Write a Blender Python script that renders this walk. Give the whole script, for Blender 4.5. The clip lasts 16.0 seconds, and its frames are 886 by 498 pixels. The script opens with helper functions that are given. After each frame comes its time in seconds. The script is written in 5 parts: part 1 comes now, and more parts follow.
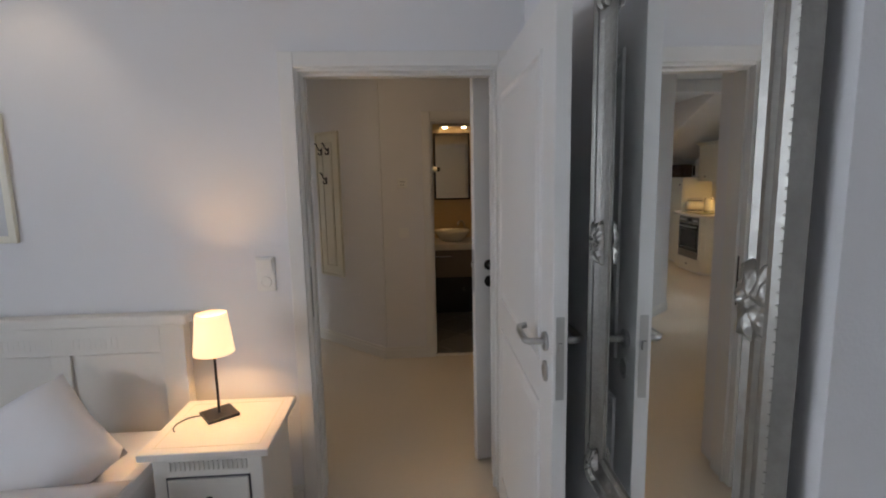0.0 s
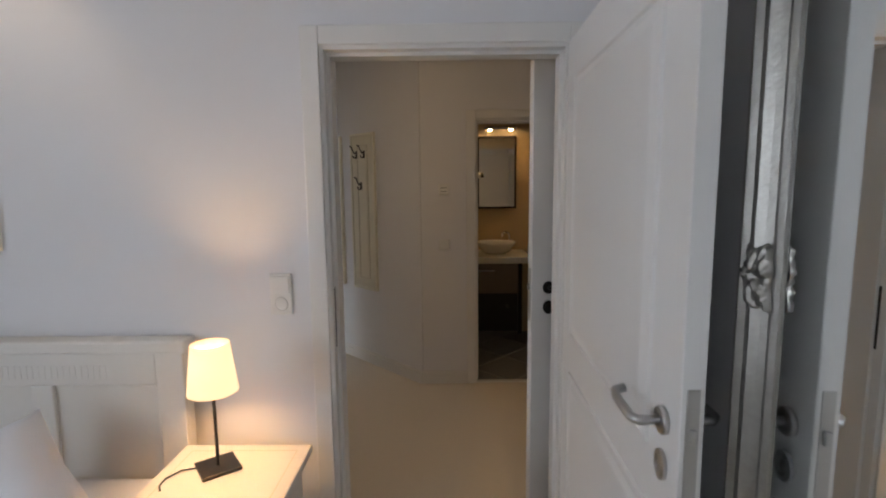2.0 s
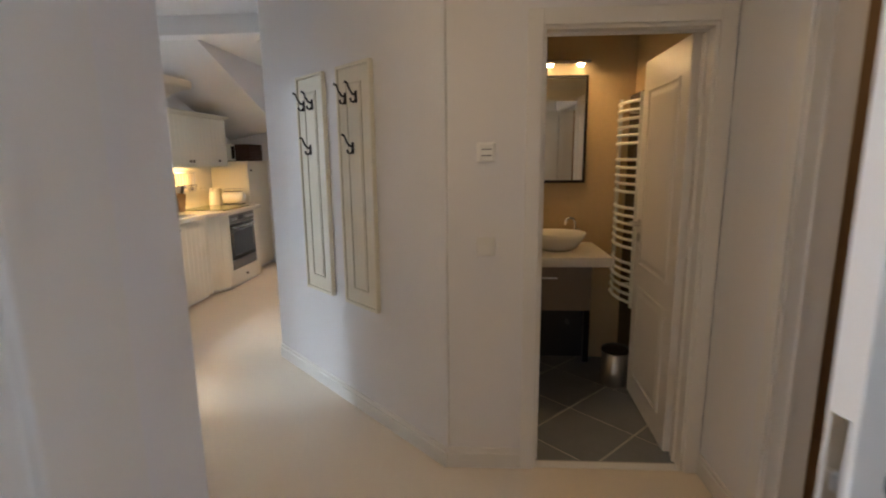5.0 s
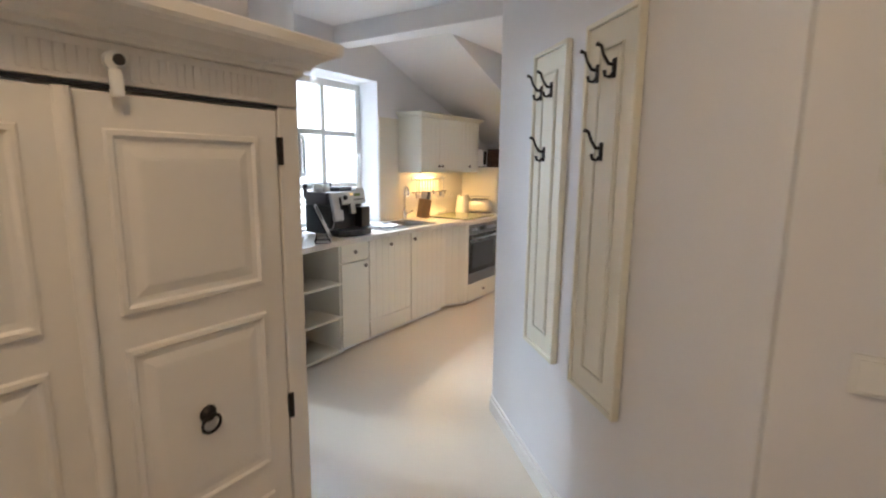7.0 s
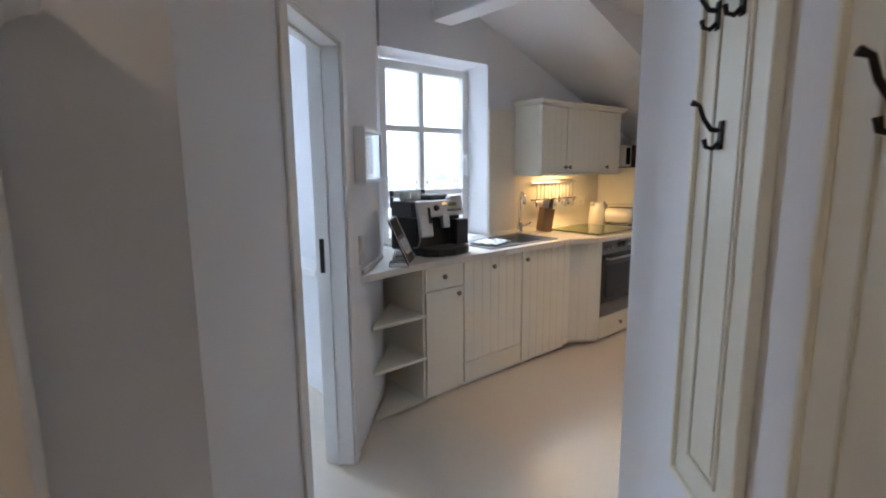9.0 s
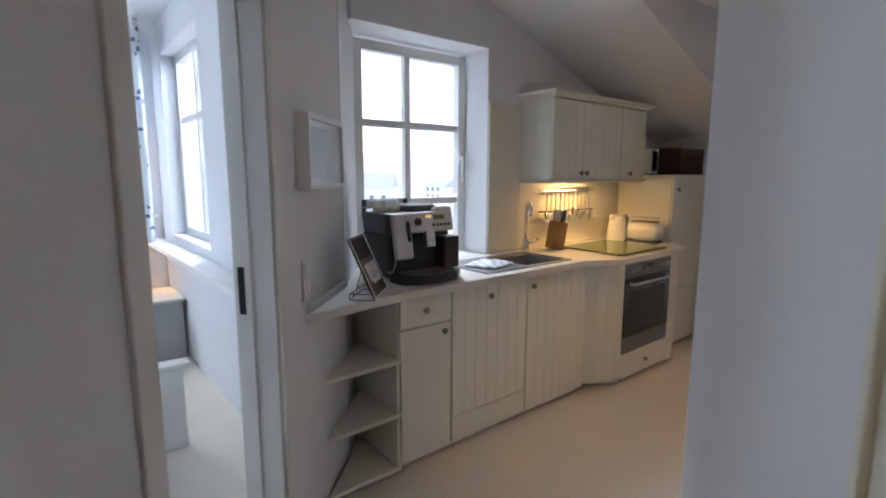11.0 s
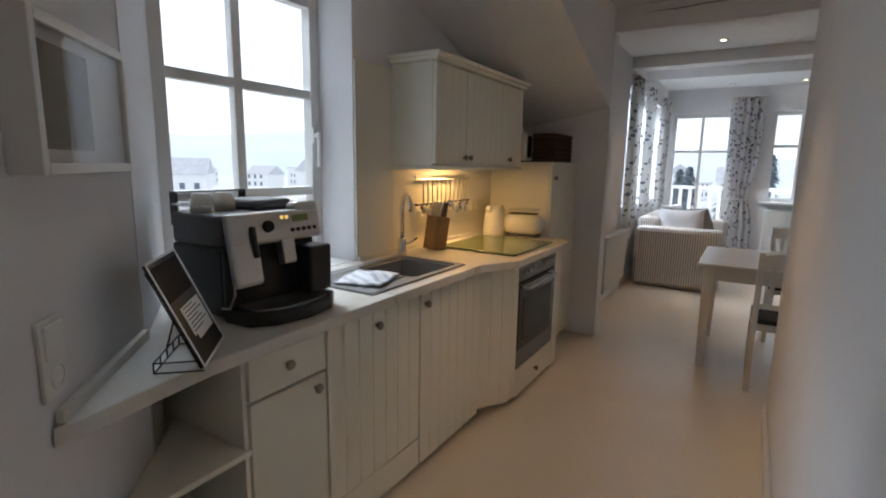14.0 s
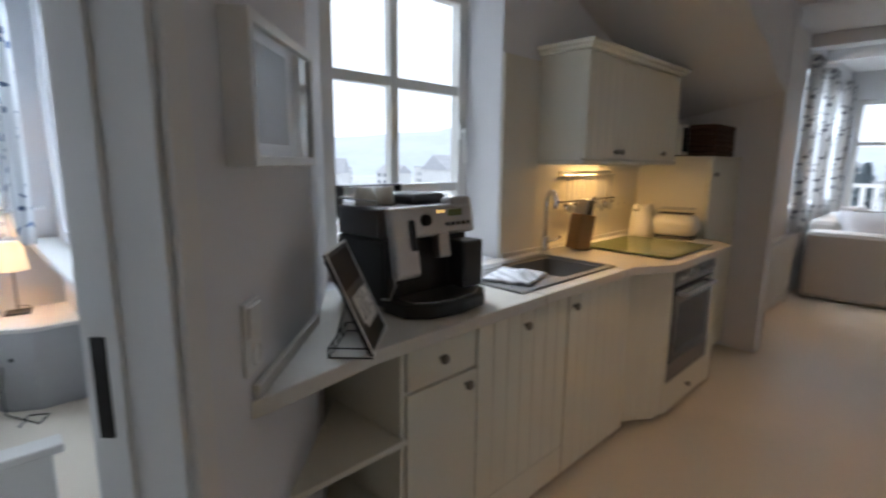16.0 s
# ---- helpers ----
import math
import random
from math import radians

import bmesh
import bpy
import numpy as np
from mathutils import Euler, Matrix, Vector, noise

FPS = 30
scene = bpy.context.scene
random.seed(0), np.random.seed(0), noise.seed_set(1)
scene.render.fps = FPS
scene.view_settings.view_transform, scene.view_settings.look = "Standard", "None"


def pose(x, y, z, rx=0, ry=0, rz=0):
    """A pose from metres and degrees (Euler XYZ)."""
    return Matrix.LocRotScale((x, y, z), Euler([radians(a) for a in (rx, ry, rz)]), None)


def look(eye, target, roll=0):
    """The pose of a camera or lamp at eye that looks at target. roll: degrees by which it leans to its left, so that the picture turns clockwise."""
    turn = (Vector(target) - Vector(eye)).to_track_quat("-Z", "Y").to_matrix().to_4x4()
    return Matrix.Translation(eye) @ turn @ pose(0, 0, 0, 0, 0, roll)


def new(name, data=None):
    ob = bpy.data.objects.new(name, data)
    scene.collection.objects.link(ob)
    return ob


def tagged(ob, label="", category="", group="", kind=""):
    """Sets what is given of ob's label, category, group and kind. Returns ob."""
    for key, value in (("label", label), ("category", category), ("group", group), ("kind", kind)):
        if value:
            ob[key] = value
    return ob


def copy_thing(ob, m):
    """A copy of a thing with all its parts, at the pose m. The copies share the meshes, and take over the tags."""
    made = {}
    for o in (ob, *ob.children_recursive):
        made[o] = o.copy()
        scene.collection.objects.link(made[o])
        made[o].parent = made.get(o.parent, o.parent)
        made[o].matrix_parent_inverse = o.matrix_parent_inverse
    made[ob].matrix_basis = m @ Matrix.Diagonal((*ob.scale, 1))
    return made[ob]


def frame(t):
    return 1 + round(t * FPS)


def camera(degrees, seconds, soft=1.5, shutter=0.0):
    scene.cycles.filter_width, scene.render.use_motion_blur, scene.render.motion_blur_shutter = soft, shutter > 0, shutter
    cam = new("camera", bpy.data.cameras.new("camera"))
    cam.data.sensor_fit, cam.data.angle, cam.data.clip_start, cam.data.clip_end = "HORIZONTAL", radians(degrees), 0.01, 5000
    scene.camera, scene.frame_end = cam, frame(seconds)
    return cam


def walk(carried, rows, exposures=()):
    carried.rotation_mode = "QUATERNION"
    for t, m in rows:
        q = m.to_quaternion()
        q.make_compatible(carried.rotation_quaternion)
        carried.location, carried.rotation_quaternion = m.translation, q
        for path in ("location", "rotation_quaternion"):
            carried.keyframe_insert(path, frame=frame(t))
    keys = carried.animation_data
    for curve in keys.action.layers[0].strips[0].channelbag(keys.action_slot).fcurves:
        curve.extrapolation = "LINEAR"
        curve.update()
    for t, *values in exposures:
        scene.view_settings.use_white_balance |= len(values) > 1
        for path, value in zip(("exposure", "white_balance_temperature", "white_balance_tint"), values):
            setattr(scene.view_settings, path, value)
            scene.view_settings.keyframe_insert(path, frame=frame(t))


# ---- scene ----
cam = camera(83.6, 16.0, soft=2.0, shutter=0.5)
PATH = [
    (0, (0.243, 0.24, 1.515), (0.365, 2.216, 1.23), -1.2),
    (0.5, (0.233, 0.242, 1.503), (0.343, 2.22, 1.226), -0.7),
    (1, (0.193, 0.307, 1.494), (0.247, 2.289, 1.233), -0.5),
    (1.5, (0.186, 0.444, 1.494), (0.206, 2.43, 1.254), -1.5),
    (2, (0.21, 0.659, 1.494), (0.186, 2.643, 1.246), -0.6),
    (2.5, (0.23, 0.796, 1.48), (0.207, 2.776, 1.194), -0.3),
    (3, (0.153, 1.05, 1.467), (0.147, 3.026, 1.156), 0.4),
    (3.2, (0.143, 1.133, 1.458), (0.17, 3.107, 1.137), -0.5),
    (5.3, (0.116, 2.293, 1.457), (-0.089, 4.248, 1.088), -0.7),
    (5.5, (0.116, 2.373, 1.454), (-0.229, 4.309, 1.087), -1.4),
    (6, (0.118, 2.651, 1.463), (-0.677, 4.452, 1.113), 0.6),
    (6.5, (0.069, 2.84, 1.446), (-0.914, 4.547, 1.1), 0.1),
    (7, (-0.03, 3.1, 1.463), (-1.111, 4.749, 1.127), 0.6),
    (7.5, (-0.115, 3.302, 1.452), (-1.361, 4.836, 1.143), -0.5),
    (8, (-0.192, 3.595, 1.462), (-1.604, 4.977, 1.152), 1.6),
    (8.5, (-0.281, 3.786, 1.436), (-1.745, 5.107, 1.101), -0.0),
    (9, (-0.405, 3.962, 1.446), (-1.913, 5.236, 1.124), -0.5),
    (9.2, (-0.437, 4.001, 1.433), (-1.942, 5.276, 1.103), -1.2),
    (11.3, (-0.926, 4.585, 1.427), (-2.467, 5.826, 1.136), 0.1),
    (11.5, (-0.993, 4.638, 1.405), (-2.527, 5.886, 1.11), -0.7),
    (12, (-1.148, 4.803, 1.407), (-2.602, 6.143, 1.106), 1.0),
    (12.5, (-1.277, 4.891, 1.408), (-2.561, 6.395, 1.11), 1.5),
    (13, (-1.45, 4.906, 1.407), (-2.52, 6.564, 1.081), -0.2),
    (13.5, (-1.496, 4.9, 1.406), (-2.52, 6.587, 1.081), 0.2),
    (14, (-1.516, 4.896, 1.405), (-2.544, 6.578, 1.069), 1.0),
    (14.5, (-1.517, 4.895, 1.402), (-2.546, 6.577, 1.066), 1.6),
    (15, (-1.531, 4.899, 1.401), (-2.568, 6.573, 1.051), 1.7),
    (15.5, (-1.578, 4.879, 1.394), (-2.723, 6.482, 1.05), 2.0),
    (16, (-1.643, 4.867, 1.388), (-3.045, 6.249, 1.04), 0.5),
]
EXPOSURES = [(0.0, 0.0, 6600, 10), (2.5, 0.2, 6700, 10), (3.2, 0.5, 6600, 10), (5.3, 1.0, 6400, 10), (7.0, 1.3, 6200, 10), (8.0, 0.85, 5950, 11), (9.2, 0.62, 5850, 11), (11.5, -0.02, 6050, 12), (12.0, -0.42, 6050, 12), (12.5, -0.75, 5950, 12), (13.0, -0.8, 6000, 11), (13.5, -0.35, 6200, 10), (14.0, -0.15, 6400, 10), (15.2, -0.13, 6400, 10), (16.0, -0.22, 6300, 10)]
walk(cam, [(t, look(eye, target, roll)) for t, eye, target, roll in PATH], EXPOSURES)

# ---- world and sun: overcast winter daylight ----
world = bpy.data.worlds.new("overcast_sky")
scene.world = world
world.use_nodes = True
wt = world.node_tree
sky = wt.nodes.new("ShaderNodeTexSky")
sky.sky_type = "NISHITA"
sky.sun_disc = False
sky.sun_elevation, sky.sun_rotation = radians(40), radians(290)
sky.air_density, sky.dust_density = 1.0, 2.0
wt.nodes["Background"].inputs[1].default_value = 0.15
haze = wt.nodes.new("ShaderNodeMix")
haze.data_type = "RGBA"
haze.inputs[0].default_value = 0.85
haze.inputs[7].default_value = (10.5, 11.6, 13.0, 1)
wt.links.new(sky.outputs[0], haze.inputs[6])
wt.links.new(haze.outputs[2], wt.nodes["Background"].inputs[0])
sun_data = bpy.data.lights.new("sun", "SUN")
sun_data.energy, sun_data.angle, sun_data.color = 1.0, radians(20), (1.0, 0.96, 0.9)
new("sun", sun_data).matrix_world = look((-20, 15, 22), (0, 5, 0))


def lamp(name, kind, place, watts, colour, size=0.05, target=None, size_y=None, spot=100):
    d = bpy.data.lights.new(name, kind)
    d.energy, d.color = watts, colour
    if kind == "AREA":
        d.size = size
        if size_y:
            d.shape, d.size_y = "RECTANGLE", size_y
    elif kind == "SPOT":
        d.shadow_soft_size, d.spot_size, d.spot_blend = size, radians(spot), 0.6
    else:
        d.shadow_soft_size = size
    o = new(name, d)
    o.matrix_world = look(place, target) if target else pose(*place)
    return o


COOL = (0.74, 0.87, 1.0)
# daylight at the window openings, set above the line of sight
lamp("window_light_kitchen", "AREA", (-4.3, 6.4, 3.0), 215, COOL, 1.3, (-1.3, 6.4, 1.0), 0.9)
lamp("window_light_bedroom", "AREA", (-3.3, -0.3, 1.65), 23, (0.80, 0.88, 1.0), 1.5, (0, -0.1, 1.35), 1.2)
lamp("window_light_living_north", "AREA", (-1.6, 14.2, 2.75), 170, COOL, 2.0, (-1.3, 10.5, 0.6), 0.6)
lamp("window_light_living_west", "AREA", (-3.4, 11.9, 2.7), 140, COOL, 2.0, (-1, 11.6, 0.5), 0.6)
lamp("window_light_small_bedroom", "AREA", (-4.7, 5.9, 2.75), 360, COOL, 1.1, (-4.7, 4.0, 0.5), 0.6)
lamp("window_light_small_bedroom_west", "AREA", (-6.3, 4.2, 2.2), 105, COOL, 1.3, (-5.0, 4.3, 1.0), 1.2)
# lamps of the place, and unseen ones added in the kitchen and stairwell
lamp("bedside_bulb", "POINT", (-0.55, 2.17, 0.93), 8.0, (1.0, 0.60, 0.27), 0.02)
lamp("small_bedroom_bulb", "POINT", (-5.42, 5.06, 0.82), 8.0, (1.0, 0.60, 0.27), 0.02)
lamp("bedroom_spot", "SPOT", (-1.25, 2.12, 2.57), 5, (1.0, 0.78, 0.55), 0.03, (-1.25, 2.3, 1.0), spot=80)
lamp("hall_light", "AREA", (-0.40, 3.05, 2.55), 3.8, (1.0, 0.72, 0.44), 0.25, (-0.1, 3.2, 0))
lamp("under_cabinet_light", "AREA", (-3.08, 7.62, 1.375), 4.0, (1.0, 0.55, 0.17), 0.4, (-3.1, 7.62, 0), 0.06)
lamp("bath_light", "AREA", (0.72, 5.45, 2.05), 1.8, (1.0, 0.58, 0.22), 0.4, (0.72, 5.2, 0.5), 0.06)
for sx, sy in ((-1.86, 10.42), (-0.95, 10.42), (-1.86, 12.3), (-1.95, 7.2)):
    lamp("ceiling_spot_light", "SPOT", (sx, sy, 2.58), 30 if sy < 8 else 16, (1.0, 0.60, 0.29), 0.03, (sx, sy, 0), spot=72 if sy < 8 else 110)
lamp("stairwell_fill", "POINT", (2.0, 3.5, 2.2), 2.5, (1.0, 0.66, 0.35), 0.1)

# ---- materials ----
def mat(name, base, rough=0.6, metal=0.0, vary=0.06, scale=3.0, grain=60.0, bump=0.05, tint=None, spec=0.5, stretch=None, alpha=None):
    m = bpy.data.materials.new(name)
    m.use_nodes = True
    nt = m.node_tree
    b = nt.nodes["Principled BSDF"]
    b.inputs["Roughness"].default_value, b.inputs["Metallic"].default_value = rough, metal
    b.inputs["Specular IOR Level"].default_value = spec
    co = nt.nodes.new("ShaderNodeTexCoord")
    mp = nt.nodes.new("ShaderNodeMapping")
    nt.links.new(co.outputs["Object"], mp.inputs[0])
    if stretch:
        mp.inputs["Scale"].default_value = stretch
    n1, n2 = nt.nodes.new("ShaderNodeTexNoise"), nt.nodes.new("ShaderNodeTexNoise")
    n1.inputs["Scale"].default_value, n2.inputs["Scale"].default_value = scale, grain
    n1.inputs["Detail"].default_value = 5
    for n in (n1, n2):
        nt.links.new(mp.outputs[0], n.inputs["Vector"])
    mix = nt.nodes.new("ShaderNodeMix")
    mix.data_type = "RGBA"
    dark = tint or tuple(c * (1 - 2.2 * vary) for c in base)
    mix.inputs[6].default_value, mix.inputs[7].default_value = (*dark, 1), (*base, 1)
    add = nt.nodes.new("ShaderNodeMath")
    add.operation = "MULTIPLY_ADD"
    add.inputs[1].default_value = 0.35
    nt.links.new(n2.outputs["Fac"], add.inputs[0])
    sc = nt.nodes.new("ShaderNodeMath")
    sc.operation = "MULTIPLY"
    sc.inputs[1].default_value = 0.85
    nt.links.new(n1.outputs["Fac"], sc.inputs[0])
    nt.links.new(sc.outputs[0], add.inputs[2])
    nt.links.new(add.outputs[0], mix.inputs[0])
    nt.links.new(mix.outputs[2], b.inputs["Base Color"])
    if bump:
        bp = nt.nodes.new("ShaderNodeBump")
        bp.inputs["Strength"].default_value, bp.inputs["Distance"].default_value = bump, 0.01
        nt.links.new(n2.outputs["Fac"], bp.inputs["Height"])
        nt.links.new(bp.outputs[0], b.inputs["Normal"])
    rr = nt.nodes.new("ShaderNodeMath")
    rr.operation = "MULTIPLY_ADD"
    rr.inputs[1].default_value, rr.inputs[2].default_value = 0.12, rough - 0.06
    nt.links.new(n1.outputs["Fac"], rr.inputs[0])
    nt.links.new(rr.outputs[0], b.inputs["Roughness"])
    return m


def glow(name, colour, strength):
    m = bpy.data.materials.new(name)
    m.use_nodes = True
    b = m.node_tree.nodes["Principled BSDF"]
    b.inputs["Base Color"].default_value = (*colour, 1)
    b.inputs["Emission Color"].default_value = (*colour, 1)
    b.inputs["Emission Strength"].default_value = strength
    return m


def glass_mat(name, rough=0.0, tint=(1, 1, 1)):
    m = bpy.data.materials.new(name)
    m.use_nodes = True
    b = m.node_tree.nodes["Principled BSDF"]
    b.inputs["Base Color"].default_value = (*tint, 1)
    b.inputs["Roughness"].default_value, b.inputs["Transmission Weight"].default_value, b.inputs["IOR"].default_value = rough, 1.0, 1.1
    return m


M_WALL = mat("wall_paint", (0.80, 0.80, 0.82), 0.85, vary=0.02, scale=1.2, grain=180, bump=0.06, spec=0.2)
M_CEIL = mat("ceiling_paint", (0.84, 0.84, 0.85), 0.9, vary=0.02, scale=1.5, grain=150, bump=0.04, spec=0.2)
M_FLOOR = mat("cream_floor", (0.76, 0.68, 0.57), 0.32, vary=0.05, scale=1.1, grain=35, bump=0.012)
M_TRIM = mat("white_lacquer", (0.80, 0.79, 0.77), 0.35, vary=0.02, scale=2, grain=90, bump=0.02)
M_DOOR = mat("door_white", (0.79, 0.78, 0.77), 0.4, vary=0.02, scale=2, grain=80, bump=0.02)
M_CREAM = mat("cream_cabinet", (0.80, 0.77, 0.66), 0.42, vary=0.03, scale=2, grain=70, bump=0.02)
M_GROOVE = mat("cream_groove", (0.70, 0.67, 0.56), 0.5, vary=0.04, scale=3, grain=70)
M_WARD = mat("painted_wardrobe", (0.80, 0.77, 0.72), 0.45, vary=0.04, scale=2.5, grain=60, bump=0.03)
M_COUNTER = mat("pale_worktop", (0.72, 0.69, 0.63), 0.35, vary=0.1, scale=14, grain=120, bump=0.01)
M_TILE = mat("splash_tile", (0.74, 0.70, 0.60), 0.3, vary=0.04, scale=4, grain=60, bump=0.01)
M_SLATE = mat("slate_tile", (0.20, 0.215, 0.235), 0.45, vary=0.16, scale=5, grain=40, bump=0.12)
M_GROUT = mat("pale_grout", (0.58, 0.56, 0.53), 0.9, vary=0.05, scale=20)
M_BATH = mat("bath_plaster", (0.62, 0.47, 0.28), 0.7, vary=0.12, scale=3, grain=40, bump=0.05)
M_STEEL = mat("brushed_steel", (0.55, 0.55, 0.55), 0.3, 1.0, vary=0.05, scale=8, grain=200, bump=0.02)
M_DSTEEL = mat("dark_brushed_steel", (0.22, 0.21, 0.20), 0.35, 0.9, vary=0.08, scale=8, grain=200, bump=0.02)
M_CHROME = mat("chrome", (0.75, 0.75, 0.77), 0.1, 1.0, vary=0.02, bump=0)
M_IRON = mat("dark_iron", (0.035, 0.03, 0.028), 0.4, 0.7, vary=0.2, scale=20)
M_BLACK = mat("black_plastic", (0.015, 0.015, 0.017), 0.35, vary=0.2, scale=10)
M_DGREY = mat("dark_grey", (0.10, 0.10, 0.11), 0.5, vary=0.1)
M_WHITE = mat("white_plastic", (0.82, 0.82, 0.80), 0.35, vary=0.01, bump=0.01)
M_LINEN = mat("white_linen", (0.82, 0.82, 0.85), 0.95, vary=0.03, scale=6, grain=250, bump=0.15, spec=0.1)
M_SILVER = mat("antique_silver", (0.40, 0.39, 0.37), 0.36, 0.9, vary=0.25, scale=12, grain=80, bump=0.12, tint=(0.20, 0.19, 0.17))
M_OVEN = mat("oven_glass", (0.02, 0.02, 0.022), 0.08, vary=0.05, bump=0)
M_GREEN = mat("green_glass_board", (0.10, 0.135, 0.05), 0.15, vary=0.08, scale=5, bump=0)
M_WOOD = mat("oak_block", (0.36, 0.22, 0.10), 0.5, vary=0.2, scale=4, grain=30, stretch=(1, 1, 8), bump=0.1)
M_WICKER = mat("brown_wicker", (0.11, 0.05, 0.03), 0.7, vary=0.4, scale=60, grain=120, bump=0.5)
M_RADW = mat("radiator_white", (0.80, 0.80, 0.78), 0.3, vary=0.02)
M_CERAMIC = mat("ceramic", (0.80, 0.78, 0.72), 0.12, vary=0.02, bump=0)
M_TAUPE = mat("taupe_cabinet", (0.18, 0.14, 0.11), 0.5, vary=0.1)
M_SEAT = mat("dark_leather", (0.05, 0.04, 0.035), 0.5, vary=0.2, scale=8)
M_SHADE = glow("lamp_shade_cloth", (1.0, 0.66, 0.38), 1.25)
M_BULB = glow("warm_bulb", (1.0, 0.75, 0.42), 25)
M_GLASS = glass_mat("window_glass")
M_MIRROR = mat("mirror_glass", (0.88, 0.90, 0.90), 0.02, 1.0, vary=0.0, bump=0)
M_MIRROR.node_tree.nodes["Principled BSDF"].inputs["Roughness"].default_value = 0.01
for l in list(M_MIRROR.node_tree.links):
    if l.to_socket.name == "Roughness":
        M_MIRROR.node_tree.links.remove(l)
M_SNOW = mat("pale_winter_ground", (0.76, 0.78, 0.80), 0.95, vary=0.2, scale=0.05, grain=0.4, bump=0)
M_HILL = mat("haze_tinted_hill", (0.70, 0.76, 0.82), 1.0, vary=0.15, scale=0.02, grain=0.1, bump=0)
M_HOUSE = mat("house_render", (0.80, 0.79, 0.78), 0.9, vary=0.06, scale=0.5)
M_ROOF = mat("haze_paled_roof", (0.62, 0.62, 0.65), 0.9, vary=0.2, scale=1)

M_DARKWIN = mat("far_window", (0.14, 0.16, 0.20), 0.3, vary=0.05)
M_MIRRORISH = glass_mat("picture_glass")
M_MIRRORISH.node_tree.nodes["Principled BSDF"].inputs["IOR"].default_value = 1.5


# ---- geometry helpers ----
def mesh_of(name, bm, material):
    me = bpy.data.meshes.new(name)
    bm.normal_update()
    bm.to_mesh(me)
    bm.free()
    me.materials.append(material)
    return me


def part(name, bm, material, parent=None, label="", at=None, smooth=False):
    ob = new(name, mesh_of(name, bm, material))
    if smooth:
        for p in ob.data.polygons:
            p.use_smooth = True
    if at is not None:
        ob.matrix_world = at
    if parent is not None:
        ob.parent = parent
    if label:
        tagged(ob, label)
    return ob


def thing(name, m, label, category, group="", kind=""):
    ob = new(name)
    ob.empty_display_size = 0.1
    ob.matrix_world = m
    return tagged(ob, label, category, group, kind)


def boxes(*bs, bevel=0.0):
    """A bmesh of boxes (x0, x1, y0, y1, z0, z1)."""
    bm = bmesh.new()
    for x0, x1, y0, y1, z0, z1 in bs:
        r = bmesh.ops.create_cube(bm, size=1)
        bmesh.ops.scale(bm, vec=(x1 - x0, y1 - y0, z1 - z0), verts=r["verts"])
        bmesh.ops.translate(bm, vec=((x0 + x1) / 2, (y0 + y1) / 2, (z0 + z1) / 2), verts=r["verts"])
    if bevel:
        bmesh.ops.bevel(bm, geom=bm.edges[:], offset=bevel, segments=2, affect="EDGES", profile=0.5)
    return bm


def prism(points, z0, z1, bevel=0.0):
    """A bmesh of a plan outline raised from z0 to z1."""
    bm = bmesh.new()
    lo = [bm.verts.new((x, y, z0)) for x, y in points]
    hi = [bm.verts.new((x, y, z1)) for x, y in points]
    n = len(points)
    bm.faces.new(lo[::-1])
    bm.faces.new(hi)
    for i in range(n):
        bm.faces.new((lo[i], lo[(i + 1) % n], hi[(i + 1) % n], hi[i]))
    bmesh.ops.recalc_face_normals(bm, faces=bm.faces)
    if bevel:
        bmesh.ops.bevel(bm, geom=bm.edges[:], offset=bevel, segments=2, affect="EDGES", profile=0.5)
    return bm


def lathe(profile, seg=24, squash=1.0, caps=True):
    """A bmesh turned round z from (radius, height) pairs."""
    bm = bmesh.new()
    rings = []
    for r, z in profile:
        rings.append([bm.verts.new((r * math.cos(2 * math.pi * i / seg), squash * r * math.sin(2 * math.pi * i / seg), z)) for i in range(seg)])
    for a, b in zip(rings, rings[1:]):
        for i in range(seg):
            bm.faces.new((a[i], a[(i + 1) % seg], b[(i + 1) % seg], b[i]))
    if caps and profile[0][0] > 1e-4:
        bm.faces.new(rings[0][::-1])
    if caps and profile[-1][0] > 1e-4:
        bm.faces.new(rings[-1])
    bmesh.ops.remove_doubles(bm, verts=bm.verts[:], dist=1e-5)
    bmesh.ops.recalc_face_normals(bm, faces=bm.faces)
    return bm


def tube(points, radius, seg=8, closed=False):
    """A bmesh of a round bar along points."""
    bm = bmesh.new()
    pts = [Vector(p) for p in points]
    rings = []
    n = len(pts)
    for i, p in enumerate(pts):
        a = pts[(i - 1) % n] if closed or i > 0 else p
        b = pts[(i + 1) % n] if closed or i < n - 1 else p
        t = (b - a).normalized()
        u = t.cross(Vector((0, 0, 1)))
        if u.length < 1e-3:
            u = t.cross(Vector((0, 1, 0)))
        u.normalize()
        v = t.cross(u)
        rad = radius[i] if isinstance(radius, (list, tuple)) else radius
        rings.append([bm.verts.new(p + rad * (math.cos(2 * math.pi * k / seg) * u + math.sin(2 * math.pi * k / seg) * v)) for k in range(seg)])
    pairs = list(zip(rings, rings[1:])) + ([(rings[-1], rings[0])] if closed else [])
    for a, b in pairs:
        for k in range(seg):
            bm.faces.new((a[k], a[(k + 1) % seg], b[(k + 1) % seg], b[k]))
    if not closed:
        bm.faces.new(rings[0][::-1])
        bm.faces.new(rings[-1])
    bmesh.ops.recalc_face_normals(bm, faces=bm.faces)
    return bm


def join(*bms):
    out = bmesh.new()
    for b in bms:
        me = bpy.data.meshes.new("tmp")
        b.to_mesh(me)
        b.free()
        out.from_mesh(me)
        bpy.data.meshes.remove(me)
    return out


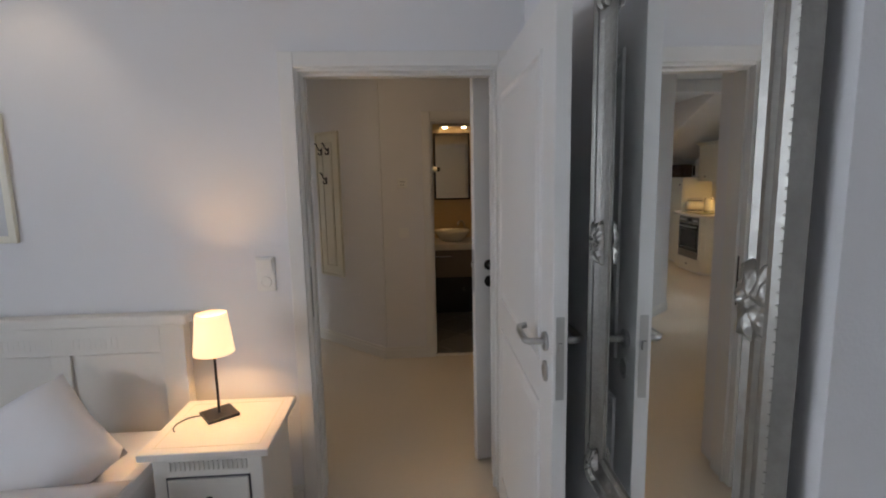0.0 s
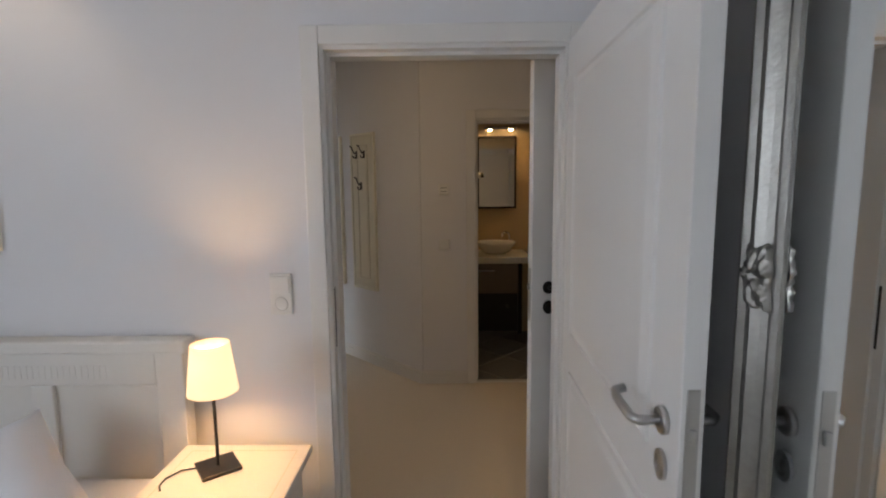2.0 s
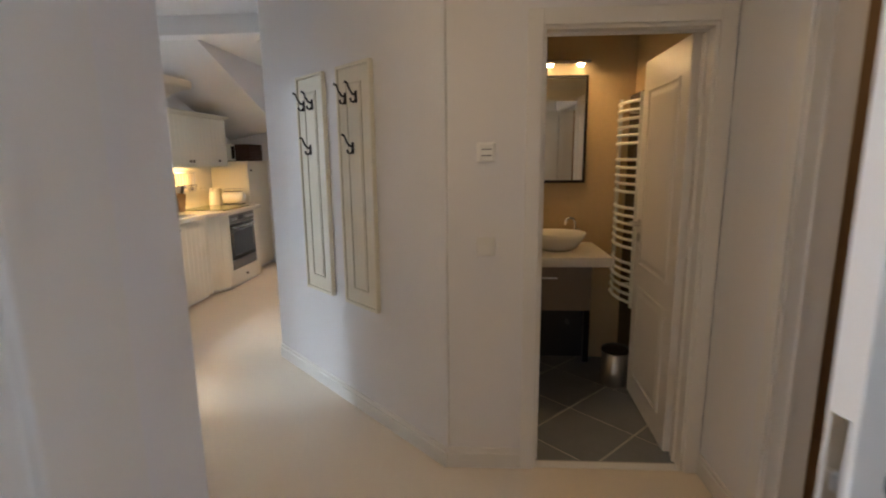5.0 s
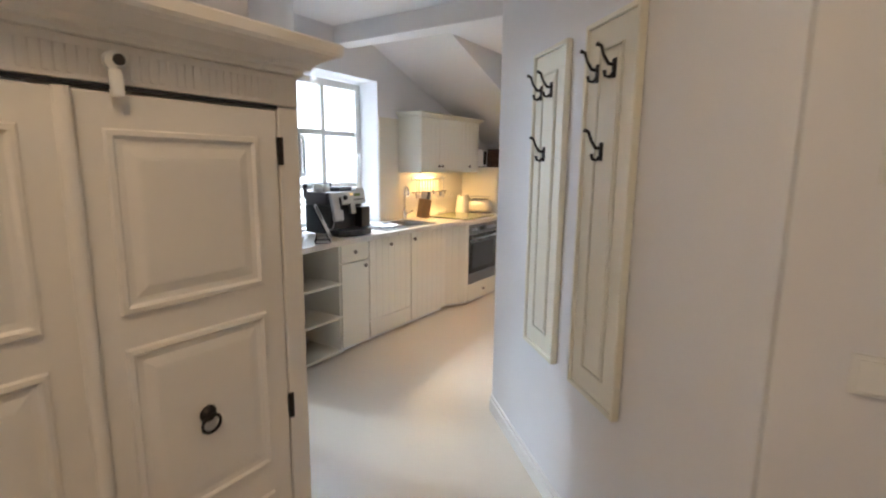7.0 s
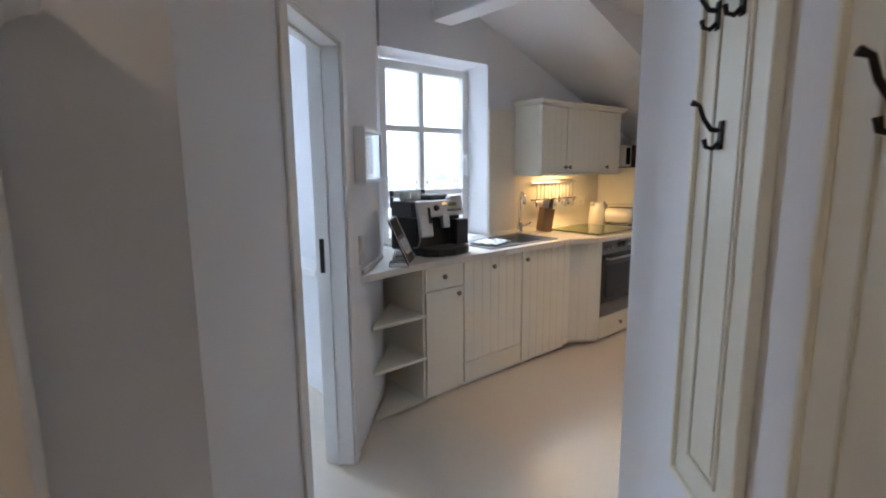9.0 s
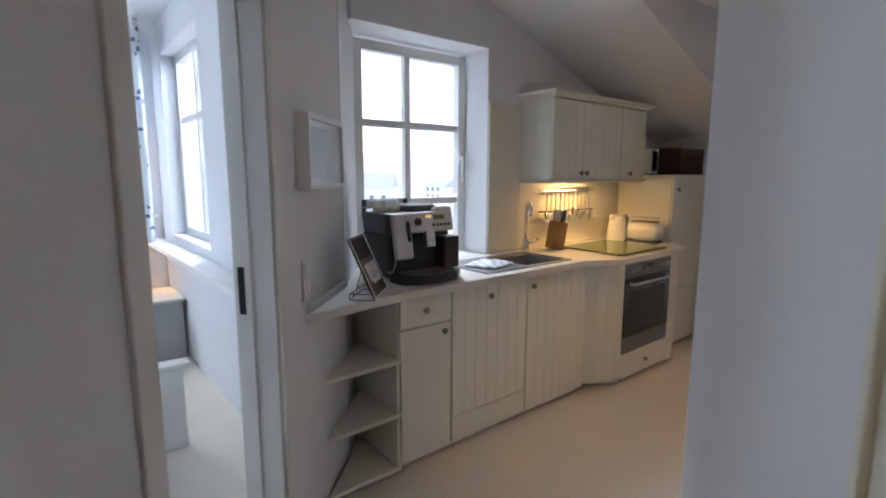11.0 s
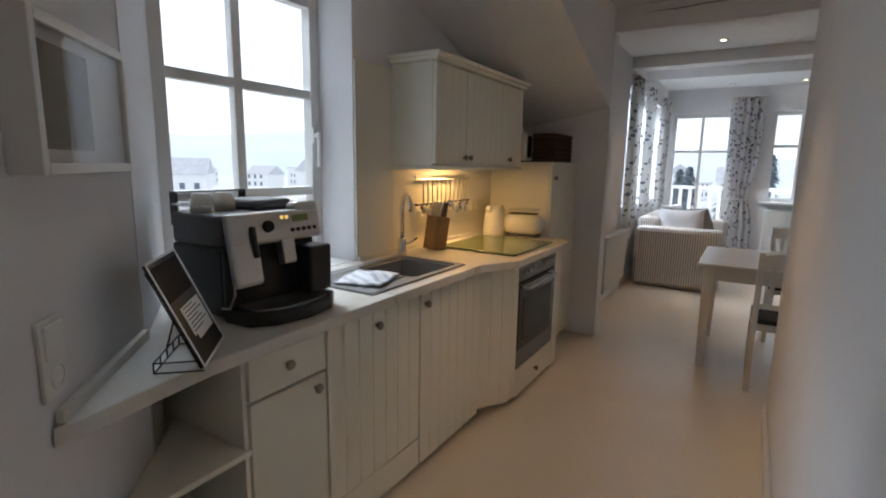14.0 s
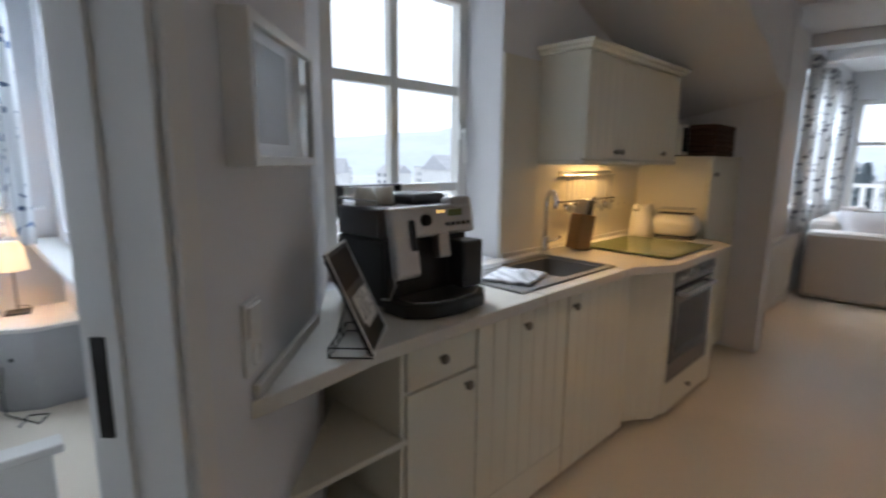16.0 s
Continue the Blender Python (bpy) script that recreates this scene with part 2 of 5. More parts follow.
def moved(bm, m):
    bmesh.ops.transform(bm, matrix=m, verts=bm.verts[:])
    return bm


def frame_rect(w, h, t, d, bevel=0.0):
    """An upright rectangular frame in the xz plane, from the origin, border t, depth d along y."""
    return boxes((0, t, 0, d, 0, h), (w - t, w, 0, d, 0, h), (t, w - t, 0, d, 0, t), (t, w - t, 0, d, h - t, h), bevel=bevel)


def wall(name, p0, p1, z1=2.6, thick=0.12, openings=(), material=None, z0=0.0):
    """A wall whose room face runs from p0 to p1 and whose body lies to the left of that way; openings: (from, to, bottom, top) along it."""
    p0, p1 = Vector((*p0, 0)), Vector((*p1, 0))
    run = (p1 - p0).length
    ang = math.degrees(math.atan2(p1.y - p0.y, p1.x - p0.x))
    bs, s = [], 0.0
    for a, b, lo, hi in sorted(openings):
        if a > s:
            bs.append((s, a, 0, thick, z0, z1))
        if lo > z0:
            bs.append((a, b, 0, thick, z0, lo))
        if hi < z1:
            bs.append((a, b, 0, thick, hi, z1))
        s = b
    bs.append((s, run, 0, thick, z0, z1))
    ob = part(name, boxes(*bs), material or M_WALL, at=pose(p0.x, p0.y, 0, 0, 0, ang))
    return tagged(ob, "smooth white painted plaster wall", "wall", kind="structure")


def skirting(p0, p1, h=0.10, d=0.016, parent=None):
    p0, p1 = Vector((*p0, 0)), Vector((*p1, 0))
    run = (p1 - p0).length
    ang = math.degrees(math.atan2(p1.y - p0.y, p1.x - p0.x))
    bm = join(boxes((0, run, -d, 0, 0, h * 0.75), bevel=0.002), boxes((0, run, -d * 0.65, 0, h * 0.75, h), bevel=0.003))
    ob = part("baseboard", bm, M_TRIM, at=pose(p0.x, p0.y, 0.001, 0, 0, ang))
    return tagged(ob, "low white painted skirting board along the wall", "baseboard", kind="structure")


def casing(name, p0, ang, w, h, thick, label, leafside=1, border=0.06):
    """A door lining with casings; p0: lower corner of the opening on the room face; the wall body lies along local +y."""
    t = thing(name, pose(p0[0], p0[1], 0, 0, 0, ang), label, "door frame", kind="structure")
    j = 0.018
    part("lining", boxes((0, j, 0, thick, 0, h), (w - j, w, 0, thick, 0, h), (j, w - j, 0, thick, h - j, h), bevel=0.0015), M_TRIM, t)
    for s, y0, y1 in ((1, -0.014, -0.0005), (2, thick + 0.0005, thick + 0.014)):
        part("architrave", boxes((-border, 0.004, y0, y1, 0, h + border), (w - 0.004, w + border, y0, y1, 0, h + border), (0.004, w - 0.004, y0, y1, h - 0.004, h + border), bevel=0.004), M_TRIM, t)
    y0 = 0.045 if leafside > 0 else thick - 0.06
    part("stop", boxes((j, j + 0.012, y0, y0 + 0.015, 0, h - j), (w - j - 0.012, w - j, y0, y0 + 0.015, 0, h - j), (j + 0.012, w - j - 0.012, y0, y0 + 0.015, h - j - 0.012, h - j)), M_TRIM, t)
    return t

# ---- the structure ----
R2 = math.sqrt(0.5)


def onsw(a, off=0.0):
    """A point on the slanted wall with the small bedroom's door, a metres along, off metres out into the passage."""
    c = 2.66 / math.sqrt(2) + off
    return ((c - a) * R2, (c + a) * R2)


def onne(a, off=0.0):
    """A point on the slanted wall with the coat boards."""
    c = 4.30 / math.sqrt(2) - off
    return ((c - a) * R2, (c + a) * R2)


floor = part("floor", boxes((-7.5, 1.5, -2.6, 14.0, -0.2, 0.0), (1.5, 1.7, -2.6, 1.0, -0.2, 0.0)), M_FLOOR)
tagged(floor, "smooth cream-coloured floor with a soft sheen", "floor", kind="structure")

# bedroom
wall("wall_bedroom_north", (-3.0, 2.43), (0.80, 2.43), thick=0.17, openings=[(2.765, 3.635, 0, 1.985)])
wall("wall_bedroom_east", (0.745, 2.43), (0.745, 0.784), thick=0.3)
tagged(part("wall_bedroom_niche", boxes((1.045, 1.49, 0.784, 0.95, 0, 2.6), (1.49, 1.64, -2.2, 0.95, 0, 2.6)), M_WALL), "white wall stepping back beside the mirror", "wall", kind="structure")
wall("wall_bedroom_south", (1.64, -2.2), (-3.0, -2.2), thick=0.3)
wall("wall_bedroom_west", (-3.0, -2.2), (-3.0, 2.43), thick=0.25, openings=[(1.0, 2.8, 0.85, 2.2)])
# hall
tagged(part("wall_hall_south", boxes((-1.69, -0.245, 2.602, 2.745, 0, 2.6)), M_WALL), "smooth white painted wall beside the bedroom door", "wall", kind="structure")
wall("wall_hall_east", (1.17, 4.31), (1.17, 2.60), thick=0.14, openings=[(0.46, 1.42, 0, 2.0)])
tagged(part("wall_hall_south_end", boxes((0.80, 1.31, 2.43, 2.60, 0, 2.6)), M_WALL), "plain white wall end by the entrance", "wall", kind="structure")
wall("wall_hall_west", (-1.57, 2.60), (-1.57, 4.23), thick=0.12)
wall("wall_bath_front", (0.0, 4.31), (1.17, 4.31), thick=0.12, openings=[(0.40, 1.10, 0, 1.98)])
wall("wall_coat_boards", onne(4.89), onne(3.04), thick=0.10)
wall("wall_small_bedroom_door", onsw(4.10), onsw(6.046), thick=0.135, openings=[(0.60, 1.21, 0, 1.99)])
# kitchen
tagged(part("wall_window_side", prism([(-2.947, 5.609), (-3.457, 5.965), (-3.56, 5.965), (-3.56, 5.546), (-3.004, 5.552)], 0.0, 2.6), M_WALL), "white wall pier beside the kitchen window", "wall", kind="structure")
wall("wall_kitchen_west", (-3.23, 5.83), (-3.23, 9.13), thick=0.34, openings=[(0.0, 0.99, 0.88, 2.23)])
wall("wall_kitchen_east", (-1.31, 8.10), (-1.31, 5.61), thick=0.12)
tagged(part("wall_partition", boxes((-3.23, -2.51, 8.99, 9.13, 0, 2.6)), M_WALL), "white partition wall end under the slope", "wall", kind="structure")
# living room
wall("wall_living_west", (-2.75, 9.13), (-2.75, 13.6), thick=0.3, openings=[(1.7, 3.9, 0.95, 2.3)])
wall("wall_living_north", (-2.75, 13.6), (1.5, 13.6), thick=0.3, openings=[(0.10, 0.95, 0.12, 2.24), (1.42, 2.15, 0.95, 2.24)])
wall("wall_living_east", (1.5, 13.6), (1.5, 7.98), thick=0.12)
wall("wall_living_south", (1.5, 7.98), (-1.19, 7.98), thick=0.12)
# bathroom
wall("wall_bath_back", (-1.2, 5.66), (1.2, 5.66), thick=0.12, material=M_BATH)
wall("wall_bath_east", (1.2, 5.66), (1.2, 4.43), thick=0.12, material=M_BATH)
# small bedroom
wall("wall_small_bedroom_west", (-5.7, 2.6), (-5.7, 5.32), thick=0.3, openings=[(0.9, 2.4, 0.95, 2.35)])
wall("wall_small_bedroom_north", (-5.7, 5.32), (-2.93, 5.32), thick=0.22, openings=[(0.35, 1.5, 0.95, 2.35)])
wall("wall_small_bedroom_south", (-1.7, 2.6), (-5.7, 2.6), thick=0.12)
tagged(part("window_ledge", boxes((-5.698, -2.95, 5.17, 5.318, 0.845, 0.885), (-5.698, -5.55, 2.62, 5.17, 0.845, 0.885), bevel=0.006), M_TRIM), "white window ledge running round the small bedroom", "ledge", kind="structure")
# stairwell beyond the entrance
M_STAIR = mat("stairwell_wall", (0.30, 0.21, 0.13), 0.8, vary=0.1)
wall("wall_stairwell", (2.6, 4.6), (2.6, 2.4), thick=0.1, material=M_STAIR)
wall("wall_stairwell_north", (1.31, 4.6), (2.6, 4.6), thick=0.1, material=M_STAIR)
wall("wall_stairwell_south", (2.6, 2.43), (1.31, 2.43), thick=0.1, material=M_STAIR)
tagged(part("floor_stairwell", boxes((1.5, 2.7, 2.3, 4.7, -0.2, -0.002)), M_STAIR), "dark brown stairwell floor", "floor", kind="structure")

# ceilings
tagged(part("ceiling", boxes((-6.2, 2.7, -2.5, 6.6, 2.6, 2.75), (-2.52, 2.7, 6.6, 13.9, 2.6, 2.75), (-3.05, -2.52, 9.13, 13.9, 2.6, 2.75)), M_CEIL), "flat white painted ceiling", "ceiling", kind="structure")


def slope_z(x, y):
    return 2.128 - 0.37 * (y - 7.884) + 0.2 * (x + 3.23)


bm = bmesh.new()
corners = [(-3.3, 6.3), (-2.52, 6.3), (-2.52, 9.05), (-3.3, 9.05)]
lo = [bm.verts.new((x, y, slope_z(x, y))) for x, y in corners]
hi = [bm.verts.new((x, y, slope_z(x, y) + 0.1)) for x, y in corners]
bm.faces.new(lo), bm.faces.new(hi)
for i in range(4):
    bm.faces.new((lo[i], lo[(i + 1) % 4], hi[(i + 1) % 4], hi[i]))
bmesh.ops.recalc_face_normals(bm, faces=bm.faces)
tagged(part("ceiling_slope", bm, M_CEIL), "sloping white attic ceiling over the kitchen units", "ceiling", kind="structure")
bm = bmesh.new()
side = [(6.6, 2.62), (6.6, slope_z(-2.52, 6.6) + 0.0), (9.13, slope_z(-2.52, 9.13)), (9.13, 2.62)]
f0 = [bm.verts.new((-2.60, y, z)) for y, z in side]
f1 = [bm.verts.new((-2.515, y, z)) for y, z in side]
bm.faces.new(f0), bm.faces.new(f1)
for i in range(4):
    bm.faces.new((f0[i], f0[(i + 1) % 4], f1[(i + 1) % 4], f1[i]))
bmesh.ops.recalc_face_normals(bm, faces=bm.faces)
tagged(part("wall_dormer_cheek", bm, M_WALL), "white triangular dormer cheek above the slope", "wall", kind="structure")


def beam(name, x0, x1, y0, y1, z0, z1):
    return tagged(part(name, boxes((x0, x1, y0, y1, z0, z1), bevel=0.008), M_CEIL), "white painted ceiling beam", "beam", kind="structure")


beam("beam_kitchen", -3.23, -1.31, 6.27, 6.45, 2.45, 2.6)
hdr = beam("beam_header", -2.515, 1.5, 9.0, 9.16, 2.42, 2.6)
for x0, z0, n, seed in ((-2.3, 2.535, 9, 1), (-1.5, 2.56, 14, 2)):
    part("crack", tube([(x0 + i * 0.1, 8.999, z0 + 0.008 * noise.noise((i * 0.6, seed, 0)) + 0.003 * i) for i in range(n)], [0.0008 + 0.0035 * math.sin(math.pi * i / (n - 1)) for i in range(n)], 6), M_TAUPE, hdr, "dark drying crack along the beam")
beam("beam_living_1", -2.75, 1.5, 10.85, 11.0, 2.48, 2.6)
beam("beam_living_2", -2.75, 1.5, 11.75, 11.9, 2.48, 2.6)

# skirtings
skirting(onne(4.89), onne(3.04))
skirting((0.0, 4.31), (0.34, 4.31))
skirting((-1.31, 8.10), (-1.31, 5.61))
skirting((-3.0, 2.43), (-0.30, 2.43))
skirting((1.17, 4.31), (1.17, 3.92))
skirting((-2.75, 9.13), (-2.75, 13.6))
skirting((-2.75, 13.6), (1.5, 13.6))

# door frames
casing("door_1", (-0.235, 2.43), 0, 0.87, 1.985, 0.17, "white lacquered bedroom door frame")
p = onsw(4.70)
casing("door_2", p, 135, 0.61, 1.99, 0.135, "white lacquered frame of the small bedroom door", leafside=-1)
casing("door_3", (0.40, 4.31), 0, 0.70, 1.98, 0.12, "white lacquered bathroom door frame", leafside=-1)
casing("door_4", (1.17, 3.85), -90, 0.96, 2.0, 0.14, "white lacquered entrance door frame")


def window(name, m, w, h, cols, rows, label, depth=0.06, border=0.06, bar=0.045):
    """A casement in the xz plane from the origin, w wide, h high; cols, rows: where its glazing bars run."""
    t = thing(name, m, label, "window", kind="structure")
    part("window_frame", frame_rect(w, h, border, depth, bevel=0.005), M_TRIM, t)
    xs = [border] + list(cols) + [w - border]
    zs = [border] + list(rows) + [h - border]
    for c in cols:
        part("glazing_bar", boxes((c - bar / 2, c + bar / 2, 0.008, depth - 0.008, border, h - border), bevel=0.004), M_TRIM, t)
    for r in rows:
        for x0, x1 in zip(xs, xs[1:]):
            part("glazing_bar", boxes((x0, x1, 0.01, depth - 0.01, r - bar / 2, r + bar / 2), bevel=0.004), M_TRIM, t)
    for x0, x1 in zip(xs, xs[1:]):
        for z0, z1 in zip(zs, zs[1:]):
            g = part("pane", boxes((x0, x1, depth / 2 - 0.002, depth / 2 + 0.002, z0, z1)), M_GLASS, t)
            g.visible_shadow = False
    return t


# kitchen window: lies along y at x = -3.47
wk = window("window_1", pose(-3.455, 5.96, 0.88, 0, 0, 90), 0.86, 1.33, [0.385], [0.38, 0.86], "white kitchen casement window with glazing bars")
part("handle", join(boxes((0.80, 0.825, -0.012, 0, 0.62, 0.70), bevel=0.003), boxes((0.803, 0.822, -0.045, -0.03, 0.50, 0.68), bevel=0.005), boxes((0.805, 0.82, -0.035, -0.005, 0.65, 0.67))), M_WHITE, wk)
window("window_2", pose(-2.65, 13.68, 0.12), 0.85, 2.12, [0.425], [1.55], "white glazed balcony door with glazing bars")
window("window_3", pose(-1.33, 13.68, 0.95), 0.73, 1.29, [0.365], [0.80], "white casement window in the living room")
window("window_4", pose(-2.87, 10.83, 0.95, 0, 0, 90), 2.2, 1.35, [0.74, 1.47], [0.9], "white three-part window beside the sofa")
window("window_5", pose(-5.35, 5.42, 0.95), 1.15, 1.4, [0.575], [0.9], "white window of the small bedroom")
window("window_7", pose(-5.83, 3.5, 0.95, 0, 0, 90), 1.5, 1.4, [0.75], [0.9], "white window behind the gathered curtain")
window("window_6", pose(-3.11, -1.2, 0.85, 0, 0, 90), 1.8, 1.35, [0.9], [0.9], "white bedroom window")

# outdoors
tagged(part("ground", boxes((-900, 900, -900, 900, -9.2, -9.0)), M_SNOW), "pale winter ground far below the windows", "ground", kind="structure")


# ---- patterned cloths ----
def stripes_mat(name, light, dark, width, axis=0):
    m = mat(name, light, 0.9, vary=0.03, scale=6, grain=250, bump=0.15, spec=0.1)
    nt = m.node_tree
    b = nt.nodes["Principled BSDF"]
    src = b.inputs["Base Color"].links[0].from_socket
    co = nt.nodes.new("ShaderNodeTexCoord")
    sp = nt.nodes.new("ShaderNodeSeparateXYZ")
    nt.links.new(co.outputs["Object"], sp.inputs[0])
    add = nt.nodes.new("ShaderNodeMath")
    add.operation = "ADD"
    nt.links.new(sp.outputs[0], add.inputs[0])
    nt.links.new(sp.outputs[1], add.inputs[1])
    k = nt.nodes.new("ShaderNodeMath")
    k.operation = "MULTIPLY"
    k.inputs[1].default_value = 2 * math.pi / width
    nt.links.new(add.outputs[0], k.inputs[0])
    s = nt.nodes.new("ShaderNodeMath")
    s.operation = "SINE"
    nt.links.new(k.outputs[0], s.inputs[0])
    g = nt.nodes.new("ShaderNodeMath")
    g.operation = "GREATER_THAN"
    g.inputs[1].default_value = 0.25
    nt.links.new(s.outputs[0], g.inputs[0])
    mix = nt.nodes.new("ShaderNodeMix")
    mix.data_type = "RGBA"
    mix.inputs[7].default_value = (*dark, 1)
    nt.links.new(g.outputs[0], mix.inputs[0])
    nt.links.new(src, mix.inputs[6])
    nt.links.new(mix.outputs[2], b.inputs["Base Color"])
    return m


def sprig_mat(name, ground, ink, scale, thr=0.30):
    m = mat(name, ground, 0.9, vary=0.03, scale=6, grain=220, bump=0.15, spec=0.1)
    nt = m.node_tree
    b = nt.nodes["Principled BSDF"]
    src = b.inputs["Base Color"].links[0].from_socket
    co = nt.nodes.new("ShaderNodeTexCoord")
    v = nt.nodes.new("ShaderNodeTexVoronoi")
    v.inputs["Scale"].default_value = scale
    n = nt.nodes.new("ShaderNodeTexNoise")
    n.inputs["Scale"].default_value = scale * 2.2
    nt.links.new(co.outputs["UV"], v.inputs["Vector"])
    nt.links.new(co.outputs["UV"], n.inputs["Vector"])
    ad = nt.nodes.new("ShaderNodeMath")
    ad.operation = "MULTIPLY_ADD"
    ad.inputs[1].default_value = 0.55
    nt.links.new(n.outputs["Fac"], ad.inputs[0])
    nt.links.new(v.outputs["Distance"], ad.inputs[2])
    lt = nt.nodes.new("ShaderNodeMath")
    lt.operation = "LESS_THAN"
    lt.inputs[1].default_value = thr + 0.26
    nt.links.new(ad.outputs[0], lt.inputs[0])
    hue = nt.nodes.new("ShaderNodeMix")
    hue.data_type = "RGBA"
    hue.inputs[6].default_value, hue.inputs[7].default_value = (*ink, 1), (*[min(1, c * 2.4) for c in ink], 1)
    nt.links.new(v.outputs["Color"], hue.inputs[0])
    mix = nt.nodes.new("ShaderNodeMix")
    mix.data_type = "RGBA"
    nt.links.new(lt.outputs[0], mix.inputs[0])
    nt.links.new(src, mix.inputs[6])
    nt.links.new(hue.outputs[2], mix.inputs[7])
    nt.links.new(mix.outputs[2], b.inputs["Base Color"])
    thin = nt.nodes.new("ShaderNodeBsdfTranslucent")
    nt.links.new(mix.outputs[2], thin.inputs["Color"])
    sheer = nt.nodes.new("ShaderNodeMixShader")
    sheer.inputs[0].default_value = 0.5
    nt.links.new(b.outputs[0], sheer.inputs[1])
    nt.links.new(thin.outputs[0], sheer.inputs[2])
    for node in nt.nodes:
        if node.type == "OUTPUT_MATERIAL":
            nt.links.new(sheer.outputs[0], node.inputs["Surface"])
    return m


M_STRIPE = stripes_mat("striped_cloth", (0.72, 0.70, 0.68), (0.30, 0.27, 0.25), 0.026)
M_STRIPE2 = stripes_mat("striped_pillow", (0.78, 0.77, 0.78), (0.38, 0.39, 0.44), 0.03)
M_CURTAIN = sprig_mat("sprigged_curtain", (0.82, 0.84, 0.86), (0.10, 0.13, 0.20), 16)
M_CURTAIN2 = sprig_mat("leafy_curtain", (0.80, 0.80, 0.80), (0.13, 0.13, 0.15), 15, 0.33)


def curtain_cloth(name, w, h, folds, material, tie=None, depth=0.035, seed=1):
    """A hanging cloth in the xz plane from the origin, gathered to x = tie[0] at height tie[1]."""
    rng = random.Random(seed)
    nx, nz = folds * 8, 28
    me = bpy.data.meshes.new(name)
    bm = bmesh.new()
    uv = bm.loops.layers.uv.new()
    grid, uvs = [], {}
    ph = [rng.uniform(0, 1.2) for _ in range(folds + 2)]
    for j in range(nz + 1):
        z = h * j / nz
        row = []
        for i in range(nx + 1):
            u = i / nx
            x, sq = u * w, 1.0
            if tie:
                tx, tz, pinch = tie
                k = math.exp(-((z - tz) / (0.45 if z > tz else 0.22)) ** 2)
                sq = 1 - pinch * k
                x = tx + (u * w - tx) * sq
            y = depth * (0.6 + 0.4 * sq) * math.sin(2 * math.pi * folds * u + ph[int(u * folds)] * 0.4 + 0.4 * math.sin(z * 2.2))
            v = bm.verts.new((x, y, z))
            uvs[v] = (u * w * 1.4, z)
            row.append(v)
        grid.append(row)
    for j in range(nz):
        for i in range(nx):
            f = bm.faces.new((grid[j][i], grid[j][i + 1], grid[j + 1][i + 1], grid[j + 1][i]))
            f.smooth = True
            for lp in f.loops:
                lp[uv].uv = uvs[lp.vert]
    bm.to_mesh(me)
    bm.free()
    me.materials.append(material)
    return me


def curtain(m, w, h, folds, material, label, tie=None, seed=1, rod=True, group=""):
    t = thing("curtain", m, label, "curtain", group)
    c = new("cloth", curtain_cloth("cloth", w, h, folds, material, tie, seed=seed))
    c.parent = t
    sol = c.modifiers.new("thickness", "SOLIDIFY")
    sol.thickness = 0.002
    if tie:
        part("tieback", tube([(tie[0] + 0.5 * w * (1 - tie[2]) * math.cos(a) * 1.1, 0.05 * math.sin(a), tie[1] + 0.01 * math.cos(a)) for a in [i * math.pi / 8 for i in range(16)]], 0.012, closed=True), material, t)
    if rod:
        part("curtain_rod", tube([(-0.05, 0, h + 0.012), (w + 0.05, 0, h + 0.012)], 0.011), M_TRIM, t)
    return t


def pillow_bm(w, d, h, seed=0, n=16):
    """A stuffed cushion lying in xy, centred."""
    rng = random.Random(seed)
    bm = bmesh.new()
    top, bot = [], []
    for j in range(n + 1):
        ra, rb = [], []
        for i in range(n + 1):
            u, v = 2 * i / n - 1, 2 * j / n - 1
            e = max(0.0, (1 - u ** 4) * (1 - v ** 4)) ** 0.6
            pinch = 1 - 0.06 * (1 - abs(u)) * abs(v) - 0.06 * (1 - abs(v)) * abs(u)
            x, y = u * w / 2 * pinch, v * d / 2 * pinch
            wob = 0.008 * noise.noise((u * 2.5 + seed, v * 2.5, 0.3))
            a = bm.verts.new((x, y, h / 2 * e + wob))
            edge = i in (0, n) or j in (0, n)
            b = a if edge else bm.verts.new((x, y, -h / 2 * e + wob))
            ra.append(a), rb.append(b)
        top.append(ra), bot.append(rb)
    for j in range(n):
        for i in range(n):
            bm.faces.new((top[j][i], top[j][i + 1], top[j + 1][i + 1], top[j + 1][i]))
            bm.faces.new((bot[j][i], bot[j + 1][i], bot[j + 1][i + 1], bot[j][i + 1]))
    return bm


def lever_handle(parent, m, material=None, both=True):
    """A lever on a rose with a key escutcheon, on the local -y face; the lever points to -x."""
    material = material or M_STEEL
    h = part("door_handle", join(
        moved(lathe([(0.026, 0), (0.026, 0.008), (0.022, 0.010), (0.0, 0.010)], 20), pose(0, 0, 0, 90)),
        tube([(0, -0.008, 0), (0, -0.045, 0), (-0.012, -0.055, 0), (-0.10, -0.055, 0), (-0.125, -0.050, 0.004), (-0.132, -0.030, 0.006)], 0.0095, 10)), material, parent, "brushed steel lever handle")
    h.matrix_local = m
    for p in h.data.polygons:
        p.use_smooth = True
    k = part("key_escutcheon", join(moved(lathe([(0.024, 0), (0.024, 0.007), (0.016, 0.009), (0.010, 0.005), (0.0, 0.005)], 20, 1.2), pose(0, 0, 0, 90))), material, parent)
    k.matrix_local = m @ pose(0, 0, -0.085)
    return h


def knob(parent, m):
    k = part("knob", lathe([(0.006, 0), (0.006, 0.012), (0.015, 0.016), (0.017, 0.022), (0.013, 0.028), (0.0, 0.030)], 14), M_PEWTER, parent, "pewter knob", smooth=True)
    k.matrix_local = m
    return k


